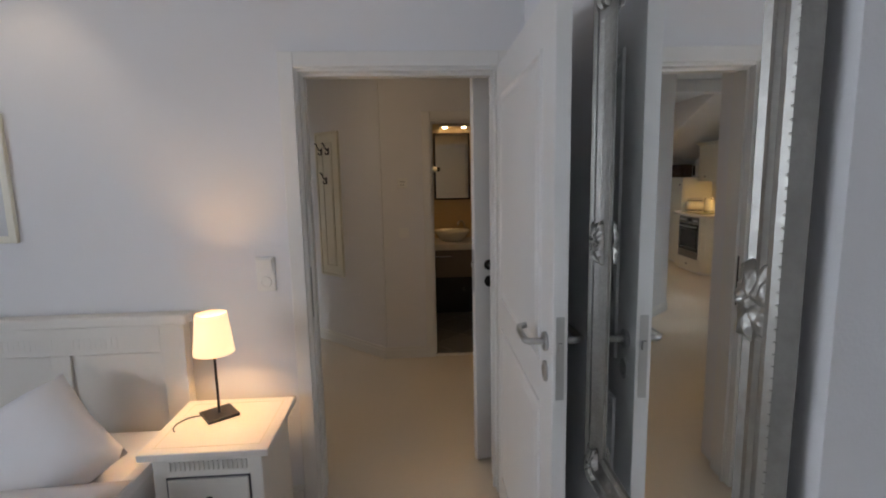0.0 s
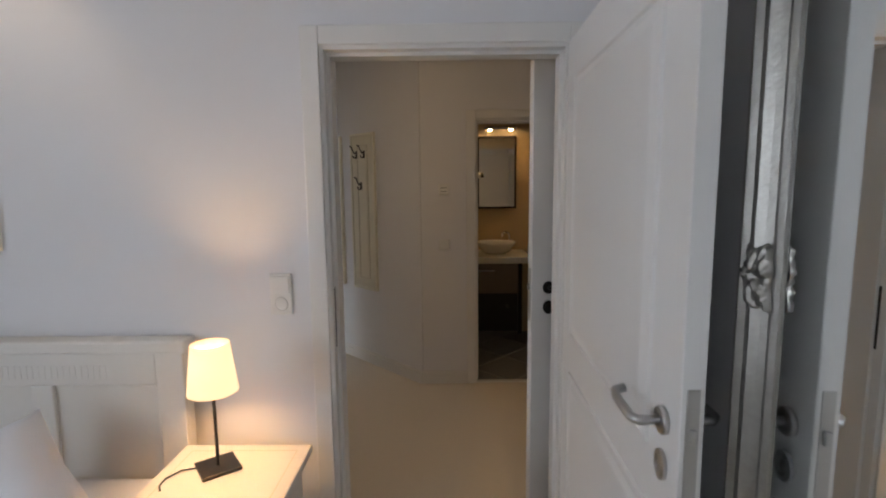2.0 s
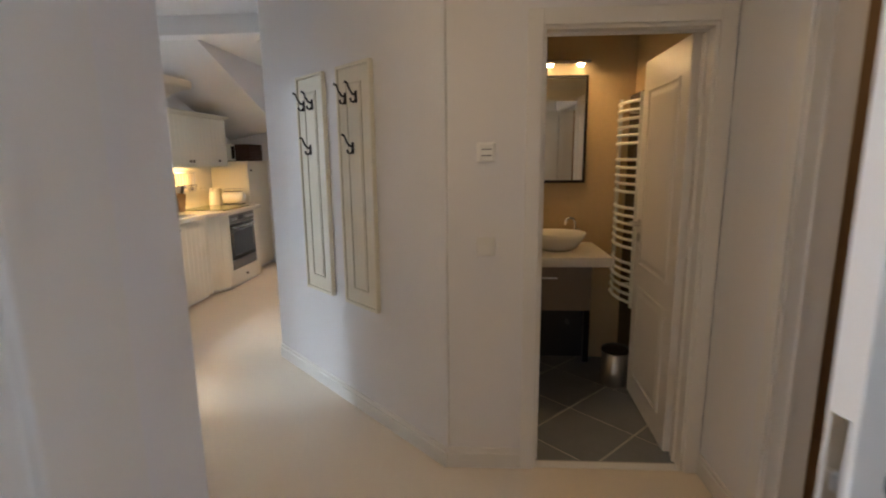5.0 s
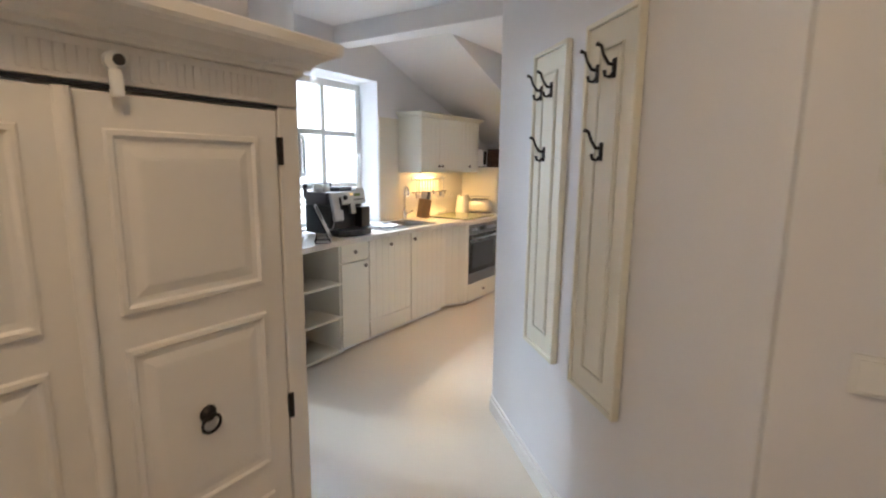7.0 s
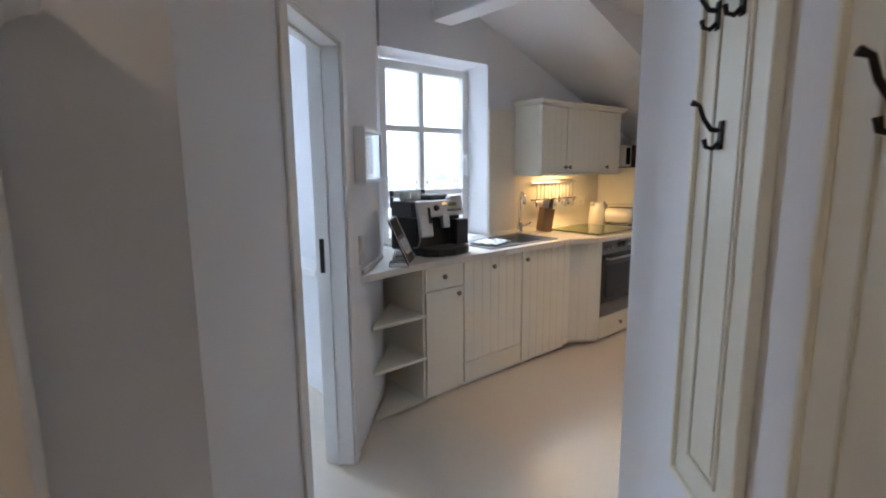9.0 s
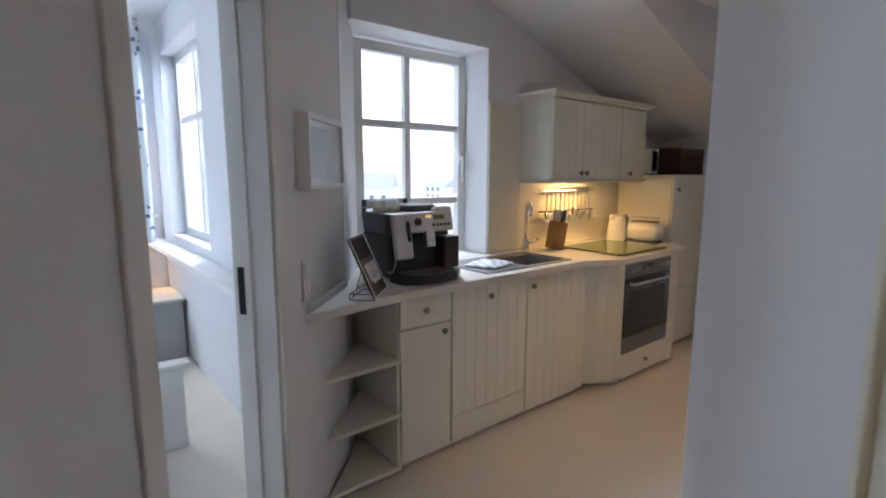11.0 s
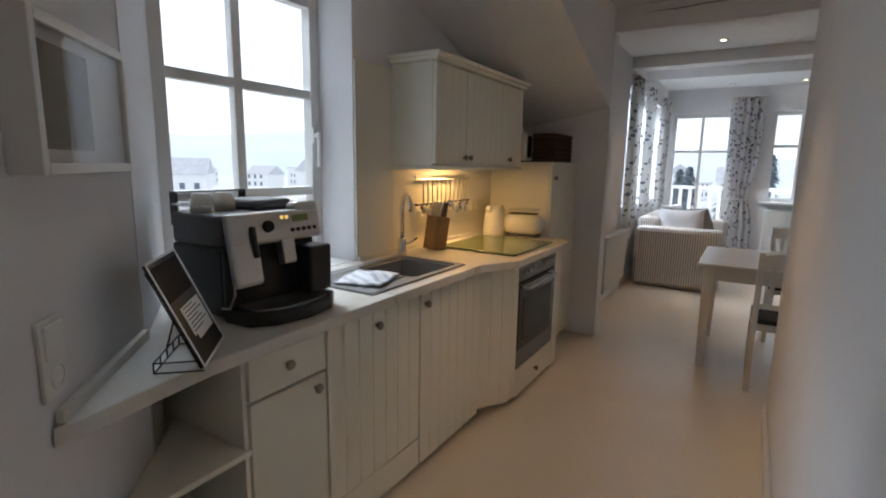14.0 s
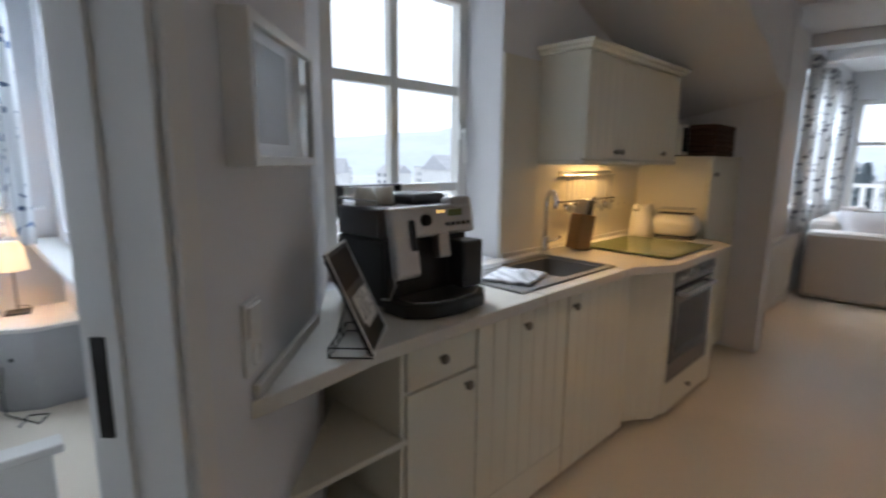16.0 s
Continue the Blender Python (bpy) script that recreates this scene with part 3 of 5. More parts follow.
M_PEWTER = mat("pewter", (0.30, 0.27, 0.23), 0.35, 0.9, vary=0.15, scale=30)


def raised_panel(x0, x1, z0, z1, steps):
    """One raised panel in the xz plane, its face towards -y; steps: (inset, height) from the edge inwards."""
    bm = bmesh.new()
    loops = []
    for o, h in steps:
        loops.append([bm.verts.new((x, -h, z)) for x, z in ((x0 + o, z0 + o), (x1 - o, z0 + o), (x1 - o, z1 - o), (x0 + o, z1 - o))])
    for a, b in zip(loops, loops[1:]):
        for i in range(4):
            bm.faces.new((a[i], a[(i + 1) % 4], b[(i + 1) % 4], b[i]))
    bm.faces.new(loops[-1])
    bmesh.ops.recalc_face_normals(bm, faces=bm.faces)
    return bm


FIELD = ((0.0, 0.0), (0.003, 0.007), (0.012, 0.008), (0.018, 0.002), (0.030, 0.0012), (0.050, 0.006), (0.056, 0.0065))


# ---- bedroom ----
def door_leaf(name, m, w, h, label, panels, handle_x, steel=M_STEEL, flip=False):
    t = thing(name, m, label, "door")
    lf = part("leaf", boxes((0, w, -0.02, 0.02, 0, h), bevel=0.002), M_DOOR, t)
    for x0, x1, z0, z1 in panels:
        for sd in (0, 180):
            a, b = (x0, x1) if sd == 0 else (-x1, -x0)
            part("panel", moved(raised_panel(a, b, z0, z1, FIELD), pose(0, 0, 0, 0, 0, sd) @ pose(0, -0.0198, 0)), M_DOOR, lf)
    for s in (0, 180):
        lever_handle(t, pose(handle_x, 0.0, 1.062) @ pose(0, 0, 0, 0, 0, s) @ (Matrix.Diagonal((-1 if (s == 180) else 1, 1, 1, 1))) @ pose(0, -0.0205, 0) if not flip else pose(handle_x, 0.0, 1.062) @ pose(0, 0, 0, 0, 0, s) @ (Matrix.Diagonal((-1 if (s == 0) else 1, 1, 1, 1))) @ pose(0, -0.0205, 0), steel)
    ex = w if handle_x > w / 2 else 0.0
    part("lock_plate", boxes((ex - 0.001, ex + 0.0015, -0.011, 0.011, 0.92, 1.145)), M_STEEL, t)
    part("latch", boxes((ex - 0.002, ex + 0.010, -0.006, 0.006, 1.052, 1.077), bevel=0.002), M_STEEL, t)
    return t


# local x runs from the hinge to the free edge
d1 = Vector((0.617 - 0.640, 1.455 - 2.405, 0))
ang1 = math.degrees(math.atan2(d1.y, d1.x))
door_leaf("door_leaf", pose(0.640, 2.405, 0.008, 0, 0, ang1), 0.95, 1.965, "white panelled bedroom door standing wide open", [(0.12, 0.82, 0.16, 0.86), (0.12, 0.82, 0.98, 1.84)], 0.888)
tagged(part("strike_plate", boxes((-0.219, -0.2165, 2.462, 2.482, 0.90, 1.13)), M_IRON), "dark steel strike plate in the door lining", "strike plate")
d4 = Vector((0.55 - 1.15, 2.72 - 2.86, 0))
door_leaf("entrance_door", pose(1.15, 2.86, 0.008, 0, 0, math.degrees(math.atan2(d4.y, d4.x))), d4.length, 1.985, "plain grey-white entrance door swung open", [], d4.length - 0.075, M_IRON)

# mirror
mir = thing("wall_mirror", pose(0.720, 1.15, 1.345, 0, 0, -2.0), "tall wall mirror in an ornate antique silver frame", "mirror")
hw, hh, fw = 0.35, 0.65, 0.085
part("glass", boxes((-0.004, 0.0, -hw + fw - 0.01, hw - fw + 0.01, -hh + fw - 0.01, hh - fw + 0.01)), M_MIRROR, mir)
prof = [(0.0, 0.0), (0.0, 0.008), (0.010, 0.014), (0.018, 0.008), (0.024, 0.009), (0.034, 0.016), (0.046, 0.026), (0.054, 0.027), (0.058, 0.021), (0.066, 0.022), (0.074, 0.031), (0.080, 0.030), (0.088, 0.024), (0.088, -0.006)]


def moulding(hw, hh, fw, prof):
    """A mitred picture moulding in the yz plane, its face towards -x; profile runs from the sight edge outwards."""
    bm = bmesh.new()
    loops = []
    for o, d in prof:
        y, z = hw - fw + o, hh - fw + o
        loops.append([bm.verts.new((-d, sy * y, sz * z)) for sy, sz in ((-1, -1), (1, -1), (1, 1), (-1, 1))])
    for a, b in zip(loops, loops[1:]):
        for i in range(4):
            bm.faces.new((a[i], a[(i + 1) % 4], b[(i + 1) % 4], b[i]))
    bmesh.ops.recalc_face_normals(bm, faces=bm.faces)
    return bm


part("frame", moulding(hw, hh, fw, prof), M_SILVER, mir)
part("backing", boxes((0.0005, 0.012, -hw + 0.03, hw - 0.03, -hh + 0.03, hh - 0.03)), M_DGREY, mir)
for z in (-0.5, 0.5):
    part("spacer", tube([(0.012, -hw + 0.08, z), (0.046, -hw + 0.08, z)], 0.012, 8), M_DGREY, mir)
beads = []
for s in (-1, 1):
    for i in range(80):
        b = bmesh.new()
        bmesh.ops.create_icosphere(b, subdivisions=1, radius=0.0026)
        beads.append(moved(b, Matrix.Translation((-0.024, s * (hw + 0.002), -hh + 0.03 + i * (2 * hh - 0.06) / 79))))
part("beading", join(*beads), M_SILVER, mir, "row of silver beads along the frame")["kind"] = "stuff"


def acanthus(n=30):
    """One cast boss in the yz plane, face towards -x: curled leaf lobes round a bead, on a wavy-edged plate."""
    bm = bmesh.new()
    grid = []
    for j in range(n + 1):
        row = []
        for i in range(n + 1):
            u, v = 2 * i / n - 1, 2 * j / n - 1
            r, a = math.hypot(u, v), math.atan2(v, u)
            lobe = abs(math.cos(2.5 * a)) * math.sin(min(1.0, r) * math.pi) ** 0.7
            vein = 0.25 * abs(math.sin(9 * a + 6 * r)) * min(1.0, r * 2)
            bead = max(0.0, 1 - (r / 0.2) ** 2) ** 0.5
            h = 0.021 + 0.010 * lobe - 0.012 * vein + 0.010 * bead + 0.004 * noise.noise((u * 4, v * 4, 0.7))
            edge = max(abs(u), abs(v)) > 0.999
            k = 1 + 0.07 * math.sin(7 * a)
            row.append(bm.verts.new((-0.010 if edge else -h, u * 0.034 * k, v * 0.052 * k)))
        grid.append(row)
    for j in range(n):
        for i in range(n):
            bm.faces.new((grid[j][i], grid[j][i + 1], grid[j + 1][i + 1], grid[j + 1][i]))
    bmesh.ops.recalc_face_normals(bm, faces=bm.faces)
    return bm


for i, (y, z) in enumerate(((-hw + fw / 2, 0.0), (hw - fw / 2, 0.0), (0, hh - fw / 2), (-hw + fw / 2, hh - fw / 2), (hw - fw / 2, hh - fw / 2), (hw - fw / 2, -hh + fw / 2), (-hw + fw / 2, -hh + fw / 2))):
    part("ornament", acanthus(), M_SILVER, mir, "cast silver acanthus ornament", smooth=True).matrix_local = pose(-0.006, y, z)

# bed
bed = thing("bed", pose(-1.64, 1.35, 0), "white painted double bed with white bedding", "bed")
part("headboard", boxes((-0.90, 0.90, 1.015, 1.055, 0.0, 0.92), bevel=0.004), M_WARD, bed)
for bx in ((-0.90, -0.80, 0.995, 1.0155, 0.0, 0.92), (0.80, 0.90, 0.995, 1.0155, 0.0, 0.92), (-0.42, -0.34, 0.999, 1.0155, 0.3, 0.80), (0.34, 0.42, 0.999, 1.0155, 0.3, 0.80)):
    part("stile", boxes(bx, bevel=0.004), M_WARD, bed)
part("cross_rail", boxes((-0.80, 0.80, 0.997, 1.0155, 0.80, 0.92), bevel=0.004), M_WARD, bed)
part("top_rail", boxes((-0.915, 0.915, 0.985, 1.068, 0.92, 0.965), bevel=0.008), M_WARD, bed)
part("fluting", boxes(*[(-0.6 + i * 0.022, -0.588 + i * 0.022, 0.9955, 0.998, 0.825, 0.875) for i in range(56)]), M_WARD, bed)["kind"] = "stuff"
part("bed_base", boxes((-0.88, 0.88, -1.0, 1.0, 0.12, 0.30), bevel=0.01), M_WARD, bed)
for sx in (-1, 1):
    for sy in (-1, 1):
        part("leg", boxes((sx * 0.84 - 0.04, sx * 0.84 + 0.04, sy * 0.94 - 0.04, sy * 0.94 + 0.04, 0, 0.12)), M_WARD, bed)
part("mattress", boxes((-0.87, 0.87, -0.99, 0.985, 0.30, 0.47), bevel=0.04), M_LINEN, bed)
duv = pillow_bm(1.86, 1.5, 0.16, 4, 26)
tagged(part("duvet", duv, M_LINEN, at=pose(-1.64, 1.08, 0.54), smooth=True), "white duvet spread over the bed", "duvet")
for i, (x, rz) in enumerate(((-1.16, 4), (-2.05, -5))):
    p = part("pillow", pillow_bm(0.50, 0.50, 0.20, 7 + i), M_LINEN, at=pose(x, 1.96, 0.55, 38, 0, rz) @ pose(0, 0, 0, 0, 0, 45 if i == 0 else 0), smooth=True)
    tagged(p, "plump white pillow leaning against the headboard", "pillow", "bed pillows")

ns = thing("nightstand", pose(-0.507, 2.105, 0), "white painted wooden nightstand with one drawer", "nightstand")
part("tabletop", boxes((-0.225, 0.225, -0.215, 0.215, 0.562, 0.59), bevel=0.005), M_WARD, ns)
part("body", boxes((-0.19, 0.19, -0.18, 0.19, 0.06, 0.562), bevel=0.003), M_WARD, ns)
part("inlay_line", boxes((-0.185, 0.185, -0.175, -0.171, 0.5895, 0.5907), (-0.185, 0.185, 0.171, 0.175, 0.5895, 0.5907), (-0.185, -0.181, -0.171, 0.171, 0.5895, 0.5907), (0.181, 0.185, -0.171, 0.171, 0.5895, 0.5907)), M_GROOVE, ns)
part("fluted_frieze", boxes(*[(-0.135 + i * 0.0165, -0.126 + i * 0.0165, -0.186, -0.18, 0.505, 0.54) for i in range(17)], bevel=0.002), M_WARD, ns)["kind"] = "stuff"
dr = part("drawer", boxes((-0.14, 0.14, -0.190, -0.18, 0.28, 0.475), bevel=0.003), M_WARD, ns)
part("drawer_gap_shade", boxes((-0.146, 0.146, -0.182, -0.1795, 0.274, 0.481)), M_DGREY, ns)
part("ring_pull", join(moved(lathe([(0.017, 0), (0.012, 0.008), (0.0, 0.01)], 12), pose(0, -0.19, 0.39, 90)), tube([(0.016 * math.cos(a), -0.198, 0.372 + 0.018 * math.sin(a)) for a in [i * math.pi / 6 for i in range(12)]], 0.003, 6, True)), M_IRON, dr, "dark iron ring pull")
for sx in (-1, 1):
    for sy in (-1, 1):
        part("foot", boxes((sx * 0.165 - 0.025, sx * 0.165 + 0.025, sy * 0.155 - 0.025, sy * 0.155 + 0.025, 0, 0.06), bevel=0.004), M_WARD, ns)


def table_lamp(m, label):
    t = thing("table_lamp", m, label, "lamp", "bedside lamps")
    part("base", boxes((-0.06, 0.06, -0.06, 0.06, 0, 0.012), bevel=0.002), M_BLACK, t)
    part("stem", tube([(0, 0, 0.012), (0, 0, 0.29)], 0.0055, 10), M_BLACK, t)
    part("shade", lathe([(0.077, 0.262), (0.058, 0.420), (0.0565, 0.420), (0.0755, 0.262), (0.077, 0.262)], 28, caps=False), M_SHADE, t, "cream cloth shade glowing warm", smooth=True)
    for a in (0, 2.094, 4.189):
        part("shade_arm", tube([(0, 0, 0.288), (0.068 * math.cos(a), 0.068 * math.sin(a), 0.30)], 0.0018, 5), M_BLACK, t)
    part("cord", tube([(-0.05, 0.03, 0.006), (-0.10, 0.05, 0.005), (-0.15, 0.03, 0.005), (-0.17, 0.0, 0.004), (-0.172, -0.03, 0.004)], 0.0025, 6), M_BLACK, t)
    return t


table_lamp(pose(-0.55, 2.17, 0.5905, 0, 0, 38), "small table lamp with a lit cream shade on the nightstand")


def wall_plate(m, kind, label):
    t = thing("wall_plate", m, label, "socket" if "socket" in kind else "switch")
    n = 2 if kind == "switch_socket" else 1
    part("surround", boxes((-0.0405, 0.0405, -0.010, 0, -0.0405, 0.0405 + 0.071 * (n - 1)), bevel=0.003), M_WHITE, t)
    for i in range(n):
        z = 0.071 * i
        if kind == "thermostat":
            part("cover", boxes((-0.033, 0.033, -0.020, -0.010, -0.036, 0.036), bevel=0.004), M_WHITE, t)
            part("slot", boxes((-0.022, 0.022, -0.0205, -0.0198, -0.016, -0.012), (-0.022, 0.022, -0.0205, -0.0198, 0.010, 0.014)), M_DGREY, t)
        elif kind == "switch_socket" and i == 0:
            part("socket_face", lathe([(0.026, 0.0), (0.024, 0.003), (0.020, 0.003), (0.0195, -0.008), (0.0, -0.008)], 24), M_WHITE, t).matrix_local = pose(0, -0.0125, z, 90)
            part("pin_holes", join(*[moved(lathe([(0.003, 0), (0.003, 0.002), (0, 0.002)], 8), pose(x, -0.004, z, 90)) for x in (-0.0095, 0.0095)]), M_BLACK, t)
        else:
            part("rocker", moved(boxes((-0.032, 0.032, -0.006, 0, -0.032, 0.032), bevel=0.002), pose(0, -0.0095, z, 2)), M_WHITE, t)
    return t


wall_plate(pose(-0.403, 2.4295, 1.077), "switch_socket", "white light switch above a socket on the wall")
wall_plate(pose(0.175, 4.3095, 1.07), "switch", "white rocker light switch by the bathroom door")
wall_plate(pose(0.175, 4.3095, 1.477), "thermostat", "white room thermostat with slots")
p = onsw(5.56, 0.0005)
wall_plate(pose(p[0], p[1], 1.0, 0, 0, 135), "switch_socket", "white switch and socket over the worktop end")

pic = thing("picture", pose(-1.715, 2.4295, 1.545), "pale picture in a cream wooden frame", "picture")
part("frame", moved(frame_rect(0.61, 0.53, 0.03, 0.022, 0.003), pose(-0.305, -0.022, -0.265)), M_CREAM, pic)
part("print", boxes((-0.278, 0.278, -0.010, -0.006, -0.238, 0.238)), mat("pale_print", (0.62, 0.62, 0.62), 0.4, vary=0.1, scale=5), pic)

p = onsw(5.2905, -0.112)
tagged(part("strike_plate", boxes((-0.0012, 0.0012, -0.011, 0.011, -0.08, 0.08)), M_IRON, at=pose(p[0], p[1], 1.05, 0, 0, 135)), "dark steel strike plate in the small bedroom door lining", "strike plate")

# ---- hall ----
wd = thing("wardrobe", pose(-1.01, 2.95, 0), "white painted two-door wardrobe with fluted frieze and cornice", "wardrobe")
W = 0.99
part("body", boxes((-0.54, -0.02, 0, W, 0.06, 1.66), bevel=0.004), M_WARD, wd)
part("plinth", boxes((-0.54, 0.0, -0.006, W + 0.006, 0, 0.09), bevel=0.006), M_WARD, wd)
part("stile", boxes((-0.02, 0.004, 0.0, 0.075, 0.09, 1.59), bevel=0.003), M_WARD, wd)
part("stile", boxes((-0.02, 0.004, W - 0.058, W, 0.09, 1.59), bevel=0.003), M_WARD, wd)
part("frieze", boxes((-0.02, 0.006, 0, W, 1.595, 1.665), bevel=0.003), M_WARD, wd)
part("fluting", boxes(*[(0.005, 0.0085, 0.07 + i * 0.0165, 0.079 + i * 0.0165, 1.604, 1.65) for i in range(52)], bevel=0.002), M_WARD, wd)["kind"] = "stuff"
bm = bmesh.new()
loops = []
for o, z in ((0.0, 1.664), (0.012, 1.668), (0.014, 1.678), (0.026, 1.682), (0.030, 1.692), (0.050, 1.704), (0.060, 1.710), (0.078, 1.714), (0.082, 1.722), (0.082, 1.742), (0.078, 1.746)):
    loops.append([bm.verts.new(c) for c in ((-0.54, -o, z), (o, -o, z), (o, W + o, z), (-0.54, W + o, z))])
for a, b in zip(loops, loops[1:]):
    for k in range(4):
        bm.faces.new((a[k], a[(k + 1) % 4], b[(k + 1) % 4], b[k]))
bm.faces.new(loops[-1])
bmesh.ops.recalc_face_normals(bm, faces=bm.faces)
part("cornice", bm, M_WARD, wd)


def ward_door(y0, y1, hinge):
    w = y1 - y0
    d = part("door", boxes((-0.018, 0.003, y0, y1, 0.10, 1.582), bevel=0.004), M_WARD, wd)
    for z0, z1 in ((1.18, 1.52), (0.72, 1.115), (0.17, 0.645)):
        a, b = y0 + 0.05, y1 - 0.055
        part("panel", moved(raised_panel(a, b, z0, z1, FIELD), pose(0.0028, 0, 0, 0, 0, 90)), M_WARD, d)
    yc = (y0 + y1) / 2 - 0.01
    part("ring_pull", join(moved(lathe([(0.020, 0), (0.016, 0.006), (0.010, 0.012), (0.0, 0.014)], 14), pose(0.009, yc, 0.925, 0, 90)),
         tube([(0.020 + 0.003 * math.sin(a), yc + 0.021 * math.cos(a), 0.905 + 0.021 * math.sin(a)) for a in [i * math.pi / 8 for i in range(16)]], 0.0035, 6, True)), M_IRON, d, "dark iron ring pull")
    yh = y1 + 0.006 if hinge > 0 else y0 - 0.006
    for z in (1.49, 0.85, 0.25):
        part("hinge", tube([(0.006, yh, z - 0.032), (0.006, yh, z + 0.032)], 0.007, 8), M_IRON, d)


ward_door(0.08, 0.497, -1)
ward_door(0.510, 0.927, 1)
part("cover_strip", tube([(0.008, 0.5035, 0.10), (0.008, 0.5035, 1.582)], 0.014, 12), M_WARD, wd)
part("door_gap_shade", boxes((0.0, 0.0045, 0.08, 0.93, 1.586, 1.593)), M_BLACK, wd)
part("turn_latch", join(moved(lathe([(0.018, 0), (0.018, 0.016), (0.010, 0.02), (0.0, 0.02)], 14), pose(0.006, 0.585, 1.632, 0, 90)), boxes((0.010, 0.024, 0.574, 0.596, 1.572, 1.632), bevel=0.005)), M_WHITE, wd, "white wooden turn latch")
part("latch_screw", moved(lathe([(0.010, 0), (0.010, 0.004), (0.0, 0.004)], 10), pose(0.0262, 0.587, 1.634, 0, 90)), M_IRON, wd)


def coat_board(a0):
    p = onne(a0, 0.0006)
    t = thing("coat_board", pose(p[0], p[1], 0.65, 0, 0, -45), "tall cream panelled coat board with dark iron hooks", "coat rack", "coat boards in the passage")
    w, h = 0.315, 1.28
    part("board", boxes((0, w, -0.018, 0, 0, h), bevel=0.003), M_CREAM, t)
    part("border", join(boxes((-0.004, 0.012, -0.030, -0.004, -0.004, h + 0.004), (w - 0.012, w + 0.004, -0.030, -0.004, -0.004, h + 0.004), (0.012, w - 0.012, -0.030, -0.004, -0.004, 0.014), (0.012, w - 0.012, -0.030, -0.004, h - 0.014, h + 0.004), bevel=0.004)), M_CREAM, t)
    part("inner_moulding", boxes((0.085, 0.093, -0.024, -0.017, 0.09, h - 0.09), (w - 0.093, w - 0.085, -0.024, -0.017, 0.09, h - 0.09), (0.093, w - 0.093, -0.024, -0.017, 0.09, 0.098), (0.093, w - 0.093, -0.024, -0.017, h - 0.098, h - 0.09), bevel=0.002), M_GROOVE, t)
    part("centre_panel", boxes((0.105, w - 0.105, -0.0225, -0.017, 0.11, h - 0.11), bevel=0.003), M_CREAM, t)
    for x, z in ((w / 2 - 0.075, 1.115), (w / 2 + 0.03, 1.115), (w / 2 - 0.02, 0.86)):
        part("coat_hook", join(boxes((x - 0.011, x + 0.011, -0.028, -0.0215, z - 0.030, z + 0.030), bevel=0.003),
             tube([(x, -0.026, z + 0.01), (x, -0.045, z + 0.012), (x, -0.062, z + 0.035), (x, -0.072, z + 0.062), (x, -0.088, z + 0.068)], [0.006, 0.006, 0.005, 0.005, 0.007], 8),
             tube([(x, -0.026, z - 0.015), (x, -0.040, z - 0.028), (x, -0.054, z - 0.024), (x, -0.058, z - 0.008)], [0.006, 0.005, 0.005, 0.006], 8)), M_IRON, t, "dark iron double coat hook", smooth=True)
    return t


coat_board(3.875)
coat_board(4.35)


def downlight(x, y, z, group):
    t = thing("ceiling_spot", pose(x, y, z), "small round recessed ceiling spotlight", "ceiling light", group)
    part("ring", lathe([(0.042, 0), (0.042, -0.006), (0.030, -0.008), (0.028, 0.0)], 20), M_STEEL, t)
    part("bulb", lathe([(0.027, -0.003), (0.0, -0.004)], 16), M_BULB, t)


for x, y in ((-1.86, 10.42), (-1.87, 13.25), (-1.03, 13.2), (-0.95, 10.42), (-1.86, 12.3)):
    downlight(x, y, 2.599, "living room spotlights")
downlight(-1.25, 2.12, 2.599, "bedroom spotlights")
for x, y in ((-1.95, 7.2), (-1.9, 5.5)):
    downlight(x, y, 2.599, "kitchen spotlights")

# ---- kitchen ----
M_TOASTER = mat("cream_plastic", (0.78, 0.76, 0.70), 0.3, vary=0.02)
M_SINK = mat("grey_sink", (0.24, 0.235, 0.23), 0.45, vary=0.08, scale=30)


def grooved_front(y0, y1, z0, z1, planks, th=0.02):
    """A bead-board front facing +x from y0 to y1: planks with V-joints inside a flat border."""
    bm = bmesh.new()
    w = (y1 - y0) / planks
    g = 0.004
    pts = []
    for i in range(planks):
        a, b = y0 + i * w, y0 + (i + 1) * w
        pts += [(th - (0.0028 if i else 0.003), a), (th, a + g), (th, b - g)]
    pts += [(th - 0.003, y1), (0.0, y1), (0.0, y0)]
    return prism(pts, z0, z1)


def base_unit(y0, y1, label, fronts, x=-2.70, back=-3.22, top=0.858):
    """A base cabinet; fronts: (z0, z1, planks, knob y, knob z, name)."""
    t = thing("base_cabinet", pose(x, y0, 0), label, "cabinet", "kitchen base units")
    w = y1 - y0
    part("body", boxes((back - x, -0.001, 0.001, w - 0.001, 0.06, top)), M_CREAM, t)
    part("plinth", boxes((back - x, -0.03, 0.001, w - 0.001, 0.0, 0.06)), M_TRIM, t)
    for z0, z1, planks, ky, kz, nm in fronts:
        f = part(nm, grooved_front(0.003, w - 0.003, z0, z1, planks) if planks else boxes((0, 0.02, 0.003, w - 0.003, z0, z1), bevel=0.003), M_CREAM, t)
        if ky is not None:
            knob(f, pose(0.019, ky, kz, 0, 90))
    return t


base_unit(5.745, 6.055, "cream cabinet with a drawer over a plain door", [(0.715, 0.853, 0, 0.14, 0.79, "drawer"), (0.045, 0.705, 0, 0.255, 0.667, "door")])
base_unit(6.06, 6.62, "cream dishwasher front with vertical bead-board planks", [(0.185, 0.853, 7, 0.26, 0.796, "door"), (0.045, 0.178, 0, None, 0, "kick_panel")])
base_unit(6.625, 7.195, "cream bead-board sink cabinet", [(0.045, 0.853, 7, 0.035, 0.80, "door")], top=0.70)

